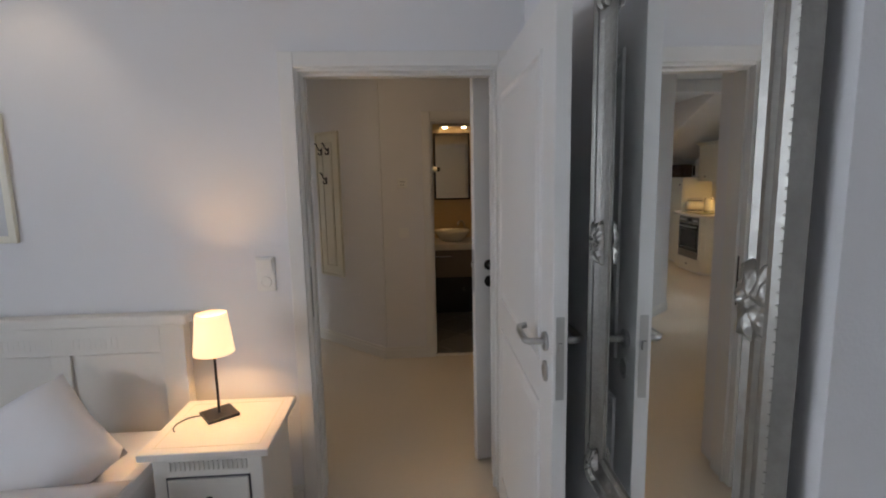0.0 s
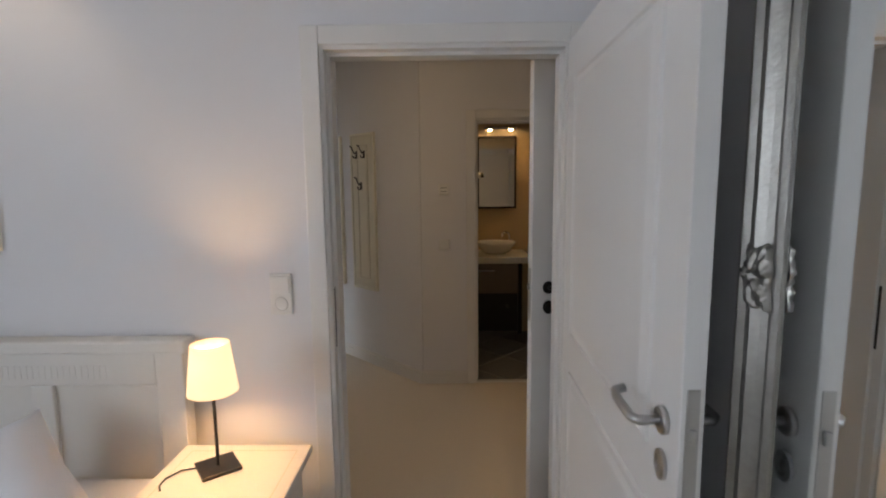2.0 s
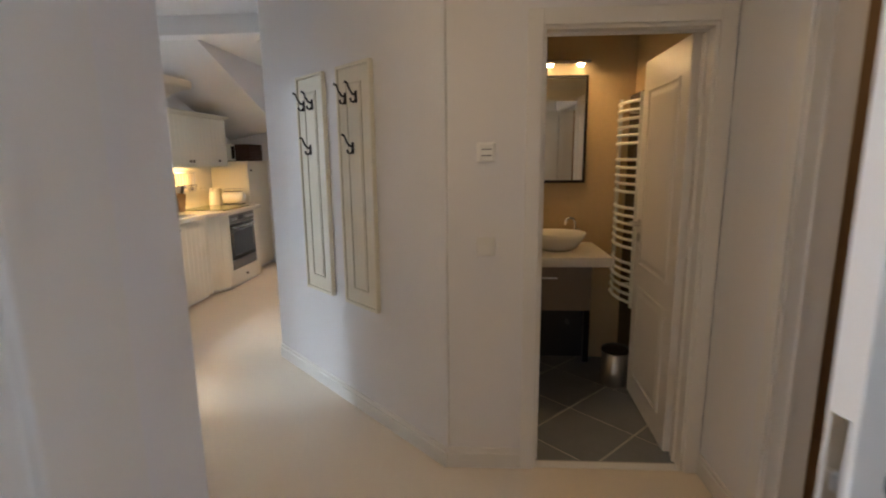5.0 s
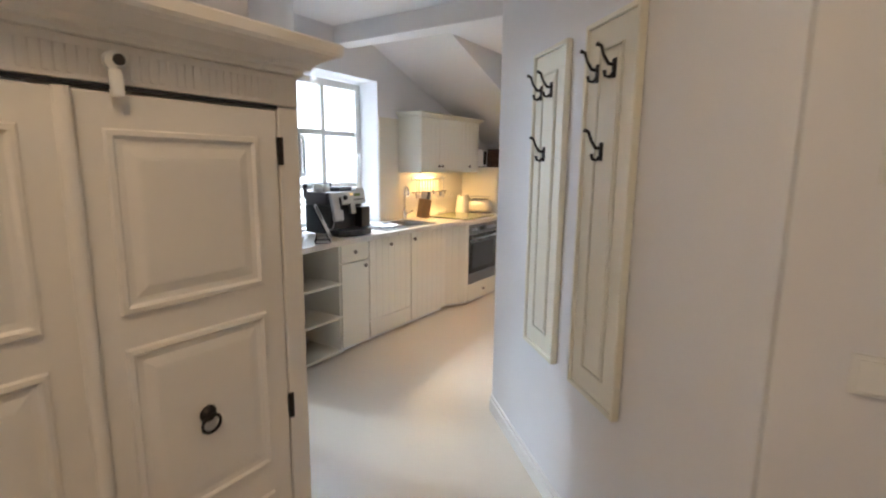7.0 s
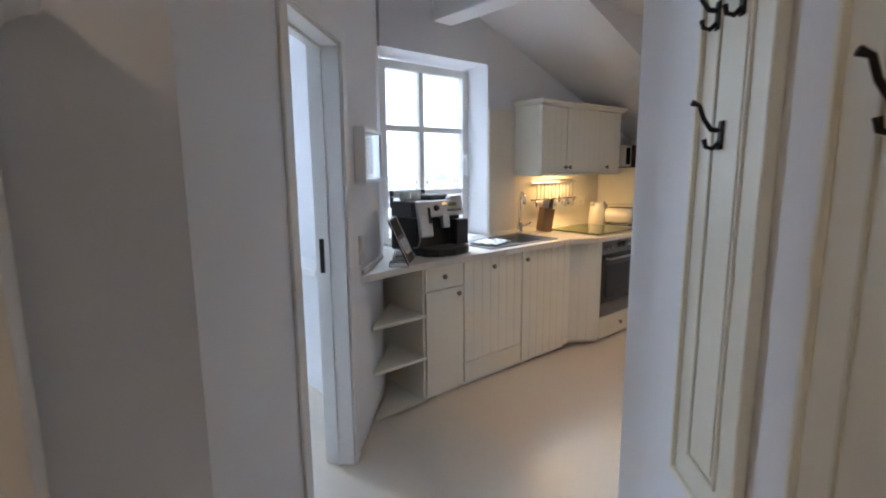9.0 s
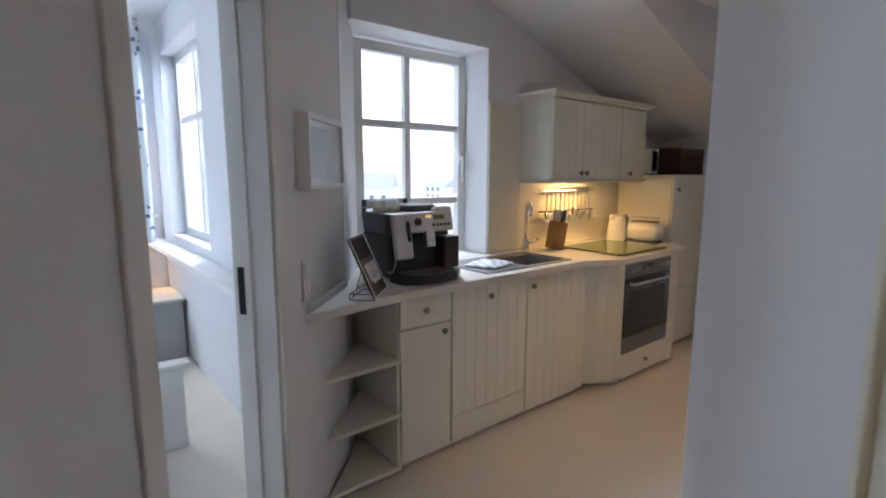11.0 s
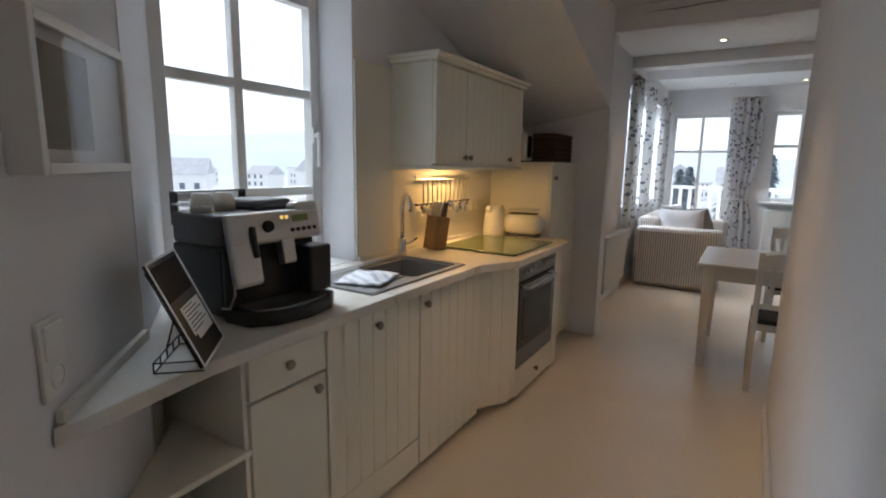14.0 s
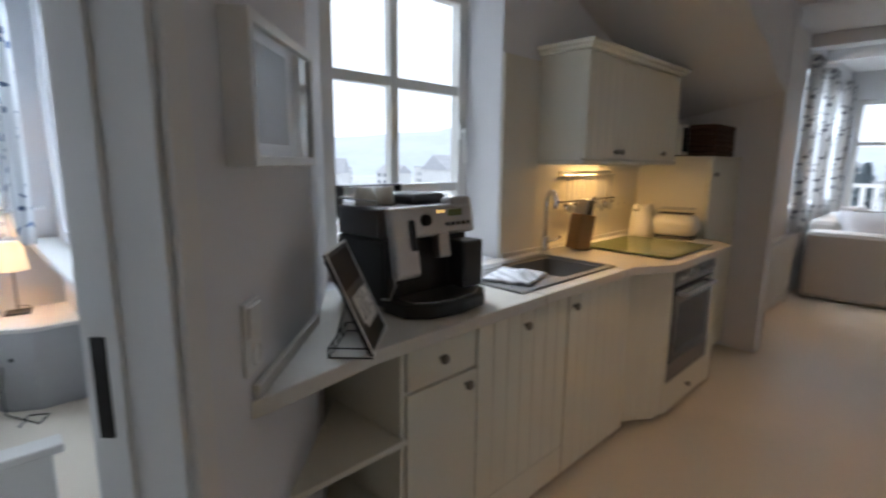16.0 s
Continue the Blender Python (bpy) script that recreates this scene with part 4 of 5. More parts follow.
# open shelf end beside the slanted wall
sh = thing("corner_shelf", pose(0, 0, 0), "open cream corner shelf unit under the worktop end", "shelf")
for z in (0.02, 0.29, 0.555):
    part("shelf", prism([(-2.675, 5.742), (-3.06, 5.742), (-2.69, 5.375), (-2.675, 5.37)], z, z + 0.018, 0.002), M_CREAM, sh)
part("wall_cleat", boxes((-3.05, -2.69, 5.730, 5.7435, 0.02, 0.858)), M_CREAM, sh)

# oven housing: slanted side panel, then the oven
oh = thing("oven_cabinet", pose(0, 0, 0), "cream cabinet round the built-in oven with a slanted bead-board side", "cabinet", "kitchen base units")
part("body", prism([(-3.22, 7.20), (-2.72, 7.20), (-2.60, 7.39), (-2.60, 8.20), (-3.22, 8.20)], 0.06, 0.858), M_CREAM, oh)
part("plinth", prism([(-3.2, 7.28), (-2.775, 7.28), (-2.63, 7.47), (-2.63, 8.19), (-3.2, 8.19)], 0.0, 0.06), M_TRIM, oh)
dv = Vector((-2.58 + 2.69, 7.40 - 7.20))
lenp = dv.length
m = pose(-2.69, 7.20, 0, 0, 0, math.degrees(math.atan2(dv.y, dv.x)) - 90)
part("side_panel", moved(grooved_front(0.0, lenp, 0.06, 0.853, 3), m @ pose(-0.02, 0, 0)), M_CREAM, oh)
part("stile", boxes((-2.60, -2.58, 7.404, 7.475, 0.06, 0.853), bevel=0.002), M_CREAM, oh)
part("stile", boxes((-2.60, -2.58, 8.09, 8.20, 0.03, 0.853), bevel=0.002), M_CREAM, oh)
f = part("drawer", boxes((-2.60, -2.58, 7.478, 8.087, 0.04, 0.215), bevel=0.003), M_CREAM, oh)
knob(f, pose(-2.581, 7.78, 0.13, 0, 90))
ov = thing("oven", pose(-2.60, 7.478, 0.222), "built-in steel oven with a dark glass door", "oven")
part("control_panel", boxes((0, 0.022, 0, 0.609, 0.525, 0.628), bevel=0.002), M_DSTEEL, ov)
od = part("oven_door", boxes((0, 0.024, 0.002, 0.607, 0.11, 0.52), bevel=0.003), M_OVEN, ov, "dark glass oven door")
part("oven_window", boxes((0.0235, 0.0252, 0.07, 0.54, 0.16, 0.43)), M_BLACK, od)
part("door_handle", tube([(0.024, 0.06, 0.485), (0.058, 0.06, 0.485), (0.062, 0.07, 0.485), (0.062, 0.54, 0.485), (0.058, 0.55, 0.485), (0.024, 0.55, 0.485)], 0.009, 8), M_STEEL, od, "steel bar handle")
part("bottom_trim", boxes((0, 0.022, 0.0, 0.609, 0.0, 0.105), bevel=0.002), M_DSTEEL, ov)
for i, y in enumerate((0.06, 0.12, 0.40, 0.45, 0.50, 0.55)):
    part("control_knob", moved(lathe([(0.016, 0), (0.014, 0.018), (0.0, 0.02)], 14), pose(0.022, y, 0.578, 0, 90)), M_STEEL, ov)
part("clock_display", boxes((0.0215, 0.0232, 0.22, 0.34, 0.56, 0.60)), M_OVEN, ov)

# worktop with a cut-out for the sink bowl
wt_ = thing("worktop", pose(0, 0, 0), "pale speckled laminate worktop stepping out round the oven", "worktop")
z0, z1 = 0.862, 0.902
part("slab", prism([(-2.582, 5.248), (-2.585, 5.30), (-2.635, 5.60), (-2.645, 6.40), (-3.24, 6.40), (-3.24, 5.818), (-2.944, 5.612)], z0, z1, 0.003), M_COUNTER, wt_)
part("slab", boxes((-3.225, -3.09, 6.402, 7.06, z0, z1)), M_COUNTER, wt_)
part("slab", boxes((-2.73, -2.645, 6.402, 7.06, z0, z1), bevel=0.003), M_COUNTER, wt_)
part("slab", prism([(-2.645, 7.062), (-2.645, 7.12), (-2.528, 7.34), (-2.528, 8.22), (-2.70, 8.372), (-3.225, 8.372), (-3.225, 7.062)], z0, z1, 0.003), M_COUNTER, wt_)
part("sill", boxes((-3.455, -3.242, 5.97, 6.815, z0 + 0.018, z1), bevel=0.003), M_TRIM, wt_, "white window sill level with the worktop")
p0 = onsw(5.556, 0.0)
part("upstand", moved(boxes((0, 0.485, -0.018, -0.001, 0.902, 0.93), bevel=0.003), pose(p0[0], p0[1], 0, 0, 0, 135)), M_COUNTER, wt_)
part("upstand", boxes((-3.216, -3.20, 6.83, 8.37, 0.902, 0.925), bevel=0.003), M_COUNTER, wt_)

# splashback
tagged(part("splashback", boxes((-3.229, -3.216, 6.825, 7.124, 0.903, 1.905), (-3.229, -3.216, 7.124, 8.372, 0.903, 1.398), bevel=0.002), M_TILE), "smooth cream splashback panel behind the worktop", "splashback", kind="structure")

# sink
sk = thing("sink", pose(-2.91, 6.70, 0.9025), "grey composite sink with a drainer", "sink")
bm = bmesh.new()
rim = [(-0.215, -0.37), (0.205, -0.37), (0.205, 0.37), (-0.215, 0.37)]
bx0, bx1, by0, by1 = -0.165, 0.155, -0.02, 0.335
outer0 = [bm.verts.new((x, y, 0.0)) for x, y in rim]
outer1 = [bm.verts.new((x * 0.985, y * 0.992, 0.008)) for x, y in rim]
inn = [bm.verts.new((x, y, 0.006)) for x, y in ((bx0, by0), (bx1, by0), (bx1, by1), (bx0, by1))]
low = [bm.verts.new((x * 0.9, (y - 0.16) * 0.9 + 0.16, -0.15)) for x, y in ((bx0, by0), (bx1, by0), (bx1, by1), (bx0, by1))]
for A, B in ((outer0, outer1), (outer1, inn), (inn, low)):
    for i in range(4):
        bm.faces.new((A[i], A[(i + 1) % 4], B[(i + 1) % 4], B[i]))
bm.faces.new(low)
bmesh.ops.recalc_face_normals(bm, faces=bm.faces)
bmesh.ops.bevel(bm, geom=[e for e in bm.edges if e.verts[0] in inn + low or e.verts[1] in inn + low], offset=0.012, segments=3, affect="EDGES")
part("bowl", bm, M_SINK, sk)
for i in range(7):
    part("drainer_rib", boxes((-0.15 + i * 0.045, -0.142 + i * 0.045, -0.33, -0.06, 0.0075, 0.0105), bevel=0.001), M_SINK, sk)
part("drain", moved(lathe([(0.035, 0), (0.03, 0.004), (0.0, 0.002)], 16), pose(0, 0.16, -0.149)), M_CHROME, sk)
fc = thing("faucet", pose(-3.145, 7.12, 0.9025), "tall chrome kitchen tap with a curved spout", "tap")
part("base", lathe([(0.026, 0), (0.026, 0.02), (0.021, 0.03), (0.021, 0.09), (0.0, 0.095)], 20), M_CHROME, fc, smooth=True)
part("spout", tube([(0, 0, 0.085), (0, 0, 0.27), (0.012, -0.008, 0.315), (0.045, -0.03, 0.338), (0.085, -0.055, 0.325), (0.10, -0.066, 0.285), (0.102, -0.068, 0.25)], 0.0125, 12), M_CHROME, fc, smooth=True)
part("lever", tube([(0, 0.015, 0.055), (0.02, 0.06, 0.065), (0.03, 0.10, 0.085)], 0.007, 8), M_CHROME, fc, smooth=True)
tw = bmesh.new()
n = 14
vs = [[tw.verts.new((0.20 * (i / n - 0.5), 0.24 * (j / n - 0.5), 0.012 + 0.009 * noise.noise((i * 0.3, j * 0.25, 2)) + 0.022 * math.exp(-((i - 9) ** 2 + (j - 8) ** 2) / 7))) for j in range(n + 1)] for i in range(n + 1)]
for i in range(n):
    for j in range(n):
        tw.faces.new((vs[i][j], vs[i + 1][j], vs[i + 1][j + 1], vs[i][j + 1]))
tw_ob = part("tea_towel", tw, stripes_mat("striped_towel", (0.80, 0.82, 0.86), (0.58, 0.60, 0.64), 0.075, 1), at=pose(-2.87, 6.50, 0.912, 0, 0, 18), smooth=True)
tw_ob.modifiers.new("thickness", "SOLIDIFY").thickness = 0.009
tagged(tw_ob, "folded white tea towel with grey stripes on the sink drainer", "towel")

# coffee machine
cm = thing("coffee_machine", pose(-2.97, 6.005, 0.9025), "black and silver automatic coffee machine", "coffee machine")
part("lower_body", boxes((-0.17, 0.10, -0.19, 0.19, 0.012, 0.235), bevel=0.012), M_BLACK, cm)
part("upper_body", boxes((-0.17, 0.07, -0.185, 0.185, 0.235, 0.335), bevel=0.010), M_DGREY, cm)
part("side_column", boxes((0.095, 0.118, -0.19, -0.115, 0.05, 0.235), bevel=0.006), M_BLACK, cm)
part("side_column", boxes((0.10, 0.185, 0.09, 0.19, 0.05, 0.215), bevel=0.008), M_BLACK, cm)
part("drip_tray", prism([(0.09, -0.19), (0.20, -0.185), (0.255, -0.12), (0.275, 0.0), (0.255, 0.12), (0.20, 0.185), (0.09, 0.19)], 0.0, 0.045, 0.008), M_BLACK, cm)
part("tray_grille", prism([(0.11, -0.15), (0.20, -0.15), (0.24, -0.09), (0.252, 0.0), (0.24, 0.09), (0.20, 0.15), (0.11, 0.15)], 0.045, 0.049, 0.001), M_STEEL, cm, "steel drip grille")
fr = part("front_fascia", moved(join(boxes((0.0, 0.030, -0.19, 0.19, 0.0, 0.105), bevel=0.012), boxes((-0.03, 0.028, 0.085, 0.19, 0.06, 0.132), bevel=0.014), boxes((0.0, 0.032, -0.19, -0.085, -0.125, 0.02), bevel=0.013), boxes((0.0, 0.034, 0.0, 0.055, -0.075, 0.01), bevel=0.006)), pose(0.115, 0, 0.235, 0, -10)), M_STEEL, cm, "silver control fascia")
part("display", moved(boxes((0.0302, 0.0315, 0.06, 0.13, 0.062, 0.085)), pose(0.115, 0, 0.235, 0, -10)), mat("lcd", (0.20, 0.24, 0.10), 0.2, vary=0.05, bump=0), fr)
part("dial", moved(lathe([(0.020, 0), (0.018, 0.012), (0.0, 0.013)], 18), pose(0.115, 0, 0.235, 0, -10) @ pose(0.030, -0.045, 0.055, 0, 90)), M_BLACK, fr)
for i in range(5):
    part("button", moved(lathe([(0.008, 0), (0.007, 0.004), (0.0, 0.005)], 10), pose(0.115, 0, 0.235, 0, -10) @ pose(0.030, 0.055 + i * 0.025, 0.035, 0, 90)), M_BLACK, fr)
for i in range(2):
    part("indicator_lamp", moved(boxes((0.0300, 0.0312, 0.012 + i * 0.02, 0.022 + i * 0.02, 0.075, 0.085)), pose(0.115, 0, 0.235, 0, -10)), glow("indicator", (1.0, 0.6, 0.15), 1.5), fr)
part("steam_lever", moved(boxes((0.030, 0.042, -0.115, -0.098, -0.04, 0.06), bevel=0.005), pose(0.115, 0, 0.235, 0, -10)), M_BLACK, fr)
part("milk_frother", tube([(0.14, -0.18, 0.17), (0.16, -0.195, 0.10), (0.14, -0.20, 0.055), (0.10, -0.2, 0.05)], 0.004, 6), M_STEEL, cm)
part("cup_rail", tube([(0.05, -0.18, 0.338), (0.05, -0.18, 0.358), (-0.165, -0.18, 0.358), (-0.165, 0.18, 0.358), (0.05, 0.18, 0.358), (0.05, 0.18, 0.338)], 0.004, 6), M_STEEL, cm)
part("water_tank", boxes((-0.214, -0.176, -0.155, 0.105, 0.06, 0.393), bevel=0.005), glass_mat("tank_plastic", 0.1, (0.7, 0.72, 0.75)), cm, "clear smoky water tank")
part("tank_rim", moved(frame_rect(0.27, 0.115, 0.005, 0.042), pose(-0.174, -0.16, 0.283, 0, 0, 90)), M_BLACK, cm)
part("hopper_lid", boxes((-0.16, 0.02, 0.0, 0.16, 0.335, 0.372), bevel=0.012), M_DGREY, cm)
for i, y in enumerate((-0.135, -0.055)):
    c = part("coffee_cup", lathe([(0.026, 0.060), (0.036, 0.03), (0.038, 0.0), (0.034, 0.0), (0.032, 0.03), (0.0, 0.055)], 18), M_CERAMIC, at=pose(-3.04, 6.005 + y, 1.2385), smooth=True)
    tagged(c, "white coffee cup upside down on the coffee machine", "cup", "coffee cups")

# brochure on an acrylic stand
br = thing("brochure_stand", pose(-2.66, 5.632, 0.9025, 0, 0, 134), "dark wire stand holding a glossy printed brochure", "brochure stand")
lean = pose(0, 0, 0.012, -24)
part("acrylic_back", moved(boxes((-0.105, 0.105, 0.004, 0.007, 0, 0.26)), lean), glass_mat("acrylic", 0.02), br)
for z in (0.003, 0.028):
    part("wire_rail", tube([(-0.10, 0.0, z), (-0.10, 0.11, z), (0.10, 0.11, z), (0.10, 0.0, z)], 0.0022, 6), M_IRON, br, "dark wire rail of the stand")
for i in range(5):
    part("wire_strut", tube([(-0.10 + 0.05 * i, 0.11, 0.003), (-0.10 + 0.05 * i, 0.11, 0.028)], 0.002, 6), M_IRON, br)
part("wire_prop", tube([(0.0, 0.11, 0.028), (0.0, 0.075, 0.15)], 0.0025, 6), M_IRON, br)
bro = part("brochure", moved(boxes((-0.108, 0.108, -0.004, 0.003, 0.0, 0.275), bevel=0.001), lean), M_BLACK, br, "glossy dark brochure with a white text block")
part("white_edge", moved(frame_rect(0.218, 0.28, 0.006, 0.002), lean @ pose(-0.109, -0.0062, -0.001)), M_WHITE, bro)
part("text_block", moved(boxes((-0.06, 0.085, -0.0058, -0.004, 0.07, 0.145), (-0.04, 0.085, -0.0057, -0.0041, 0.055, 0.072)), lean), M_WHITE, bro)
for i in range(7):
    part("text_line", moved(boxes((-0.05, 0.03 + 0.02 * (i % 3), -0.0066, -0.0058, 0.138 - i * 0.010, 0.141 - i * 0.010)), lean), M_DGREY, bro)
part("photo_patch", moved(boxes((-0.095, 0.09, -0.0056, -0.004, 0.17, 0.262)), lean), mat("brown_photo", (0.03, 0.018, 0.014), 0.6, vary=0.4, scale=15, spec=0.2), bro)

# picture box on the slanted wall
p = onsw(5.505, 0.0006)
fp = thing("picture_box", pose(p[0], p[1], 1.375, 0, 0, 135), "white deep-framed picture behind glass", "picture")
part("frame", moved(frame_rect(0.41, 0.275, 0.02, 0.055, 0.002), pose(0, -0.055, 0)), M_WHITE, fp)
part("mount", boxes((0.02, 0.39, -0.040, -0.004, 0.02, 0.255)), M_WHITE, fp)
part("print", boxes((0.04, 0.23, -0.0412, -0.040, 0.045, 0.23)), mat("dark_print", (0.16, 0.13, 0.07), 0.4, vary=0.5, scale=14, tint=(0.03, 0.03, 0.03)), fp)
part("glazing", boxes((0.021, 0.389, -0.048, -0.046, 0.021, 0.254)), M_MIRRORISH, fp)

# wall cabinet with under-cabinet light
uc = thing("wall_cabinet", pose(-3.222, 7.125, 1.40), "cream three-door wall cabinet with a cornice", "cabinet")
part("body", boxes((0, 0.265, 0, 1.15, 0, 0.53), bevel=0.003), M_CREAM, uc)
for a, b, pk, ky in ((0.002, 0.33, 4, 0.30), (0.334, 0.80, 6, 0.36), (0.804, 1.148, 4, 0.92)):
    f = part("door", moved(grooved_front(a, b, 0.01, 0.525, pk), pose(0.266, 0, 0)), M_CREAM, uc)
    knob(f, pose(0.285, ky, 0.045, 0, 90))
bm = bmesh.new()
loops = []
for o, z in ((0.0, 0.53), (0.012, 0.535), (0.016, 0.548), (0.032, 0.556), (0.036, 0.570), (0.034, 0.573)):
    loops.append([bm.verts.new(c) for c in ((0, -o, z), (0.288 + o, -o, z), (0.288 + o, 1.15 + o, z), (0, 1.15 + o, z))])
for a, b in zip(loops, loops[1:]):
    for k in range(4):
        bm.faces.new((a[k], a[(k + 1) % 4], b[(k + 1) % 4], b[k]))
bm.faces.new(loops[-1])
bmesh.ops.recalc_face_normals(bm, faces=bm.faces)
part("cornice", bm, M_CREAM, uc)
part("light_rail", boxes((0.255, 0.292, -0.004, 1.154, -0.022, 0.0), bevel=0.005), M_CREAM, uc)
part("light_rail", boxes((0.0, 0.255, -0.004, 0.014, -0.022, 0.0), bevel=0.004), M_CREAM, uc)
for y in (0.42, 0.62):
    part("under_light", moved(lathe([(0.03, 0.0), (0.03, -0.010), (0.0, -0.010)], 18), pose(0.14, y, -0.0005)), M_BULB, uc, "glowing warm halogen under the cabinet")

# utensil rail
ur = thing("utensil_rail", pose(-3.214, 7.34, 1.30), "steel rail with hanging kitchen utensils", "utensil rail")
part("rail", tube([(0.035, 0, 0.015), (0.035, 0.60, 0.015)], 0.006, 8), M_STEEL, ur)
part("rail_plate", boxes((0.0, 0.006, 0.0, 0.60, 0.0, 0.04), bevel=0.002), M_STEEL, ur)
part("lower_rail", tube([(0.03, -0.02, -0.135), (0.03, 0.62, -0.135)], 0.005, 8), M_IRON, ur, "dark lower rail")
for y in (0.0, 0.60):
    part("rail_end", tube([(0.0, y, -0.135), (0.03, y, -0.135)], 0.005, 8), M_IRON, ur)
for i in range(6):
    part("hanging_knob", lathe([(0.0, 0.012), (0.010, 0.008), (0.013, 0.0), (0.008, -0.010), (0.0, -0.013)], 12), M_PEWTER, ur, smooth=True).matrix_local = pose(0.034, 0.03 + i * 0.11, -0.155)
rng = random.Random(5)
for i in range(11):
    y = 0.04 + i * 0.052
    L = 0.12 + 0.05 * rng.random()
    kind = i % 3
    head = moved(lathe([(0.0, -0.03), (0.018, -0.02), (0.024, 0.0), (0.018, 0.022), (0.0, 0.03)], 12), pose(0.035, y, -L - 0.02) @ Matrix.Diagonal((0.35, 1, 1, 1)))
    part("utensil", join(boxes((0.031, 0.039, y - 0.006, y + 0.006, -L, 0.012), bevel=0.002), head), M_STEEL if kind else M_CHROME, ur, smooth=False)

kb = thing("knife_block", pose(-3.09, 7.37, 0.9025, -9, 0, -20), "oak knife block with dark-handled knives", "knife block")
part("block", moved(prism([(-0.05, -0.05), (0.05, -0.05), (0.05, 0.05), (-0.05, 0.05)], 0, 0.20, 0.005), Matrix.Shear("XZ", 4, (0.0, 0.0)) @ pose(0, 0, 0)), M_WOOD, kb)
for i in range(3):
    for j in range(2):
        part("knife_handle", moved(boxes((-0.008, 0.008, -0.011, 0.011, 0, 0.085), bevel=0.004), pose(-0.028 + 0.028 * i, -0.022 + 0.044 * j, 0.201, 6 * j, 8, 0)), M_DGREY if j else M_STEEL, kb)

hb = thing("glass_board", pose(-2.84, 7.74, 0.9025), "green glass board covering the hob", "board")
part("plate", boxes((-0.26, 0.255, -0.31, 0.29, 0.006, 0.014), bevel=0.003), M_GREEN, hb)
for sx in (-0.23, 0.225):
    for sy in (-0.28, 0.26):
        part("foot", moved(lathe([(0.012, 0), (0.012, 0.006), (0.0, 0.006)], 10), pose(sx, sy, 0)), M_BLACK, hb)

kt = thing("kettle", pose(-3.08, 8.16, 0.9025, 0, 0, 262), "white plastic electric kettle", "kettle")
part("body", lathe([(0.075, 0), (0.078, 0.02), (0.070, 0.12), (0.058, 0.19), (0.050, 0.205), (0.0, 0.212)], 26), M_TOASTER, kt, smooth=True)
part("handle", tube([(-0.045, 0, 0.20), (-0.10, 0, 0.205), (-0.125, 0, 0.17), (-0.12, 0, 0.08), (-0.075, 0, 0.03)], 0.012, 10), M_TOASTER, kt, smooth=True)
part("spout", moved(boxes((0.0, 0.05, -0.02, 0.02, -0.02, 0.02), bevel=0.01), pose(0.035, 0, 0.178, 0, -30)), M_TOASTER, kt)
ts = thing("toaster", pose(-2.88, 8.24, 0.9025, 0, 0, 10), "rounded cream toaster with a steel top", "toaster")
part("body", boxes((-0.14, 0.14, -0.085, 0.085, 0.012, 0.165), bevel=0.062), M_TOASTER, ts, smooth=True)
part("base", boxes((-0.12, 0.12, -0.07, 0.07, 0.0, 0.014), bevel=0.004), M_DGREY, ts)
part("bread_slot", boxes((-0.10, 0.10, -0.045, -0.015, 0.162, 0.168), bevel=0.002), M_BLACK, ts)
part("bread_slot", boxes((-0.10, 0.10, 0.015, 0.045, 0.162, 0.168), bevel=0.002), M_BLACK, ts)
part("bun_rack", tube([(-0.10, -0.06, 0.165), (-0.10, -0.06, 0.195), (0.10, -0.06, 0.195), (0.10, 0.06, 0.195), (-0.10, 0.06, 0.195), (-0.10, -0.06, 0.195)], 0.004, 6), M_STEEL, ts)
for i in range(2):
    w = thing("wall_plate", pose(-3.2155, 8.08 + 0.08 * i, 1.12, 0, 0, 90), "cream wall socket on the splashback", "socket", "splashback sockets")
    part("surround", boxes((-0.038, 0.038, -0.008, 0, -0.038, 0.038), bevel=0.003), M_TILE, w)
    part("pin_holes", join(*[moved(lathe([(0.003, 0), (0.003, 0.001), (0, 0.001)], 8), pose(x, -0.008, 0, 90)) for x in (-0.0095, 0.0095)]), M_BLACK, w)

tc = thing("tall_cabinet", pose(-3.222, 8.378, 0), "tall cream larder cabinet with two doors", "cabinet")
part("body", boxes((0, 0.465, 0, 0.608, 0.06, 1.41), bevel=0.002), M_CREAM, tc)
part("plinth", boxes((0, 0.44, 0.002, 0.606, 0, 0.06)), M_TRIM, tc)
part("top_board", boxes((0, 0.495, -0.004, 0.608, 1.41, 1.436), bevel=0.003), M_CREAM, tc)
for z0, z1, kz in ((0.05, 0.50, 0.42), (0.505, 1.405, 1.32)):
    f = part("door", moved(grooved_front(0.003, 0.605, z0, z1, 7), pose(0.466, 0, 0)), M_CREAM, tc)
    knob(f, pose(0.485, 0.05, kz, 0, 90))
mw = thing("microwave", pose(-3.10, 8.382, 1.4365), "small white microwave with a dark door", "microwave")
part("case", boxes((0, 0.16, 0, 0.115, 0.008, 0.21), bevel=0.006), M_WHITE, mw)
part("door_glass", boxes((0.1595, 0.167, 0.012, 0.085, 0.03, 0.19), bevel=0.002), M_OVEN, mw)
part("foot", boxes((0.02, 0.14, 0.01, 0.10, 0, 0.009)), M_BLACK, mw)
bk = thing("wicker_basket", pose(-2.955, 8.56, 1.4365), "dark brown woven wicker basket", "basket")
for i in range(6):
    z = 0.018 + i * 0.036
    part("wicker_band", boxes((-0.12, 0.17, 0.0 - 0.002 * (i % 2), 0.415 + 0.002 * (i % 2), z - 0.0175, z + 0.0175), bevel=0.010), M_WICKER, bk)

# ---- bathroom ----
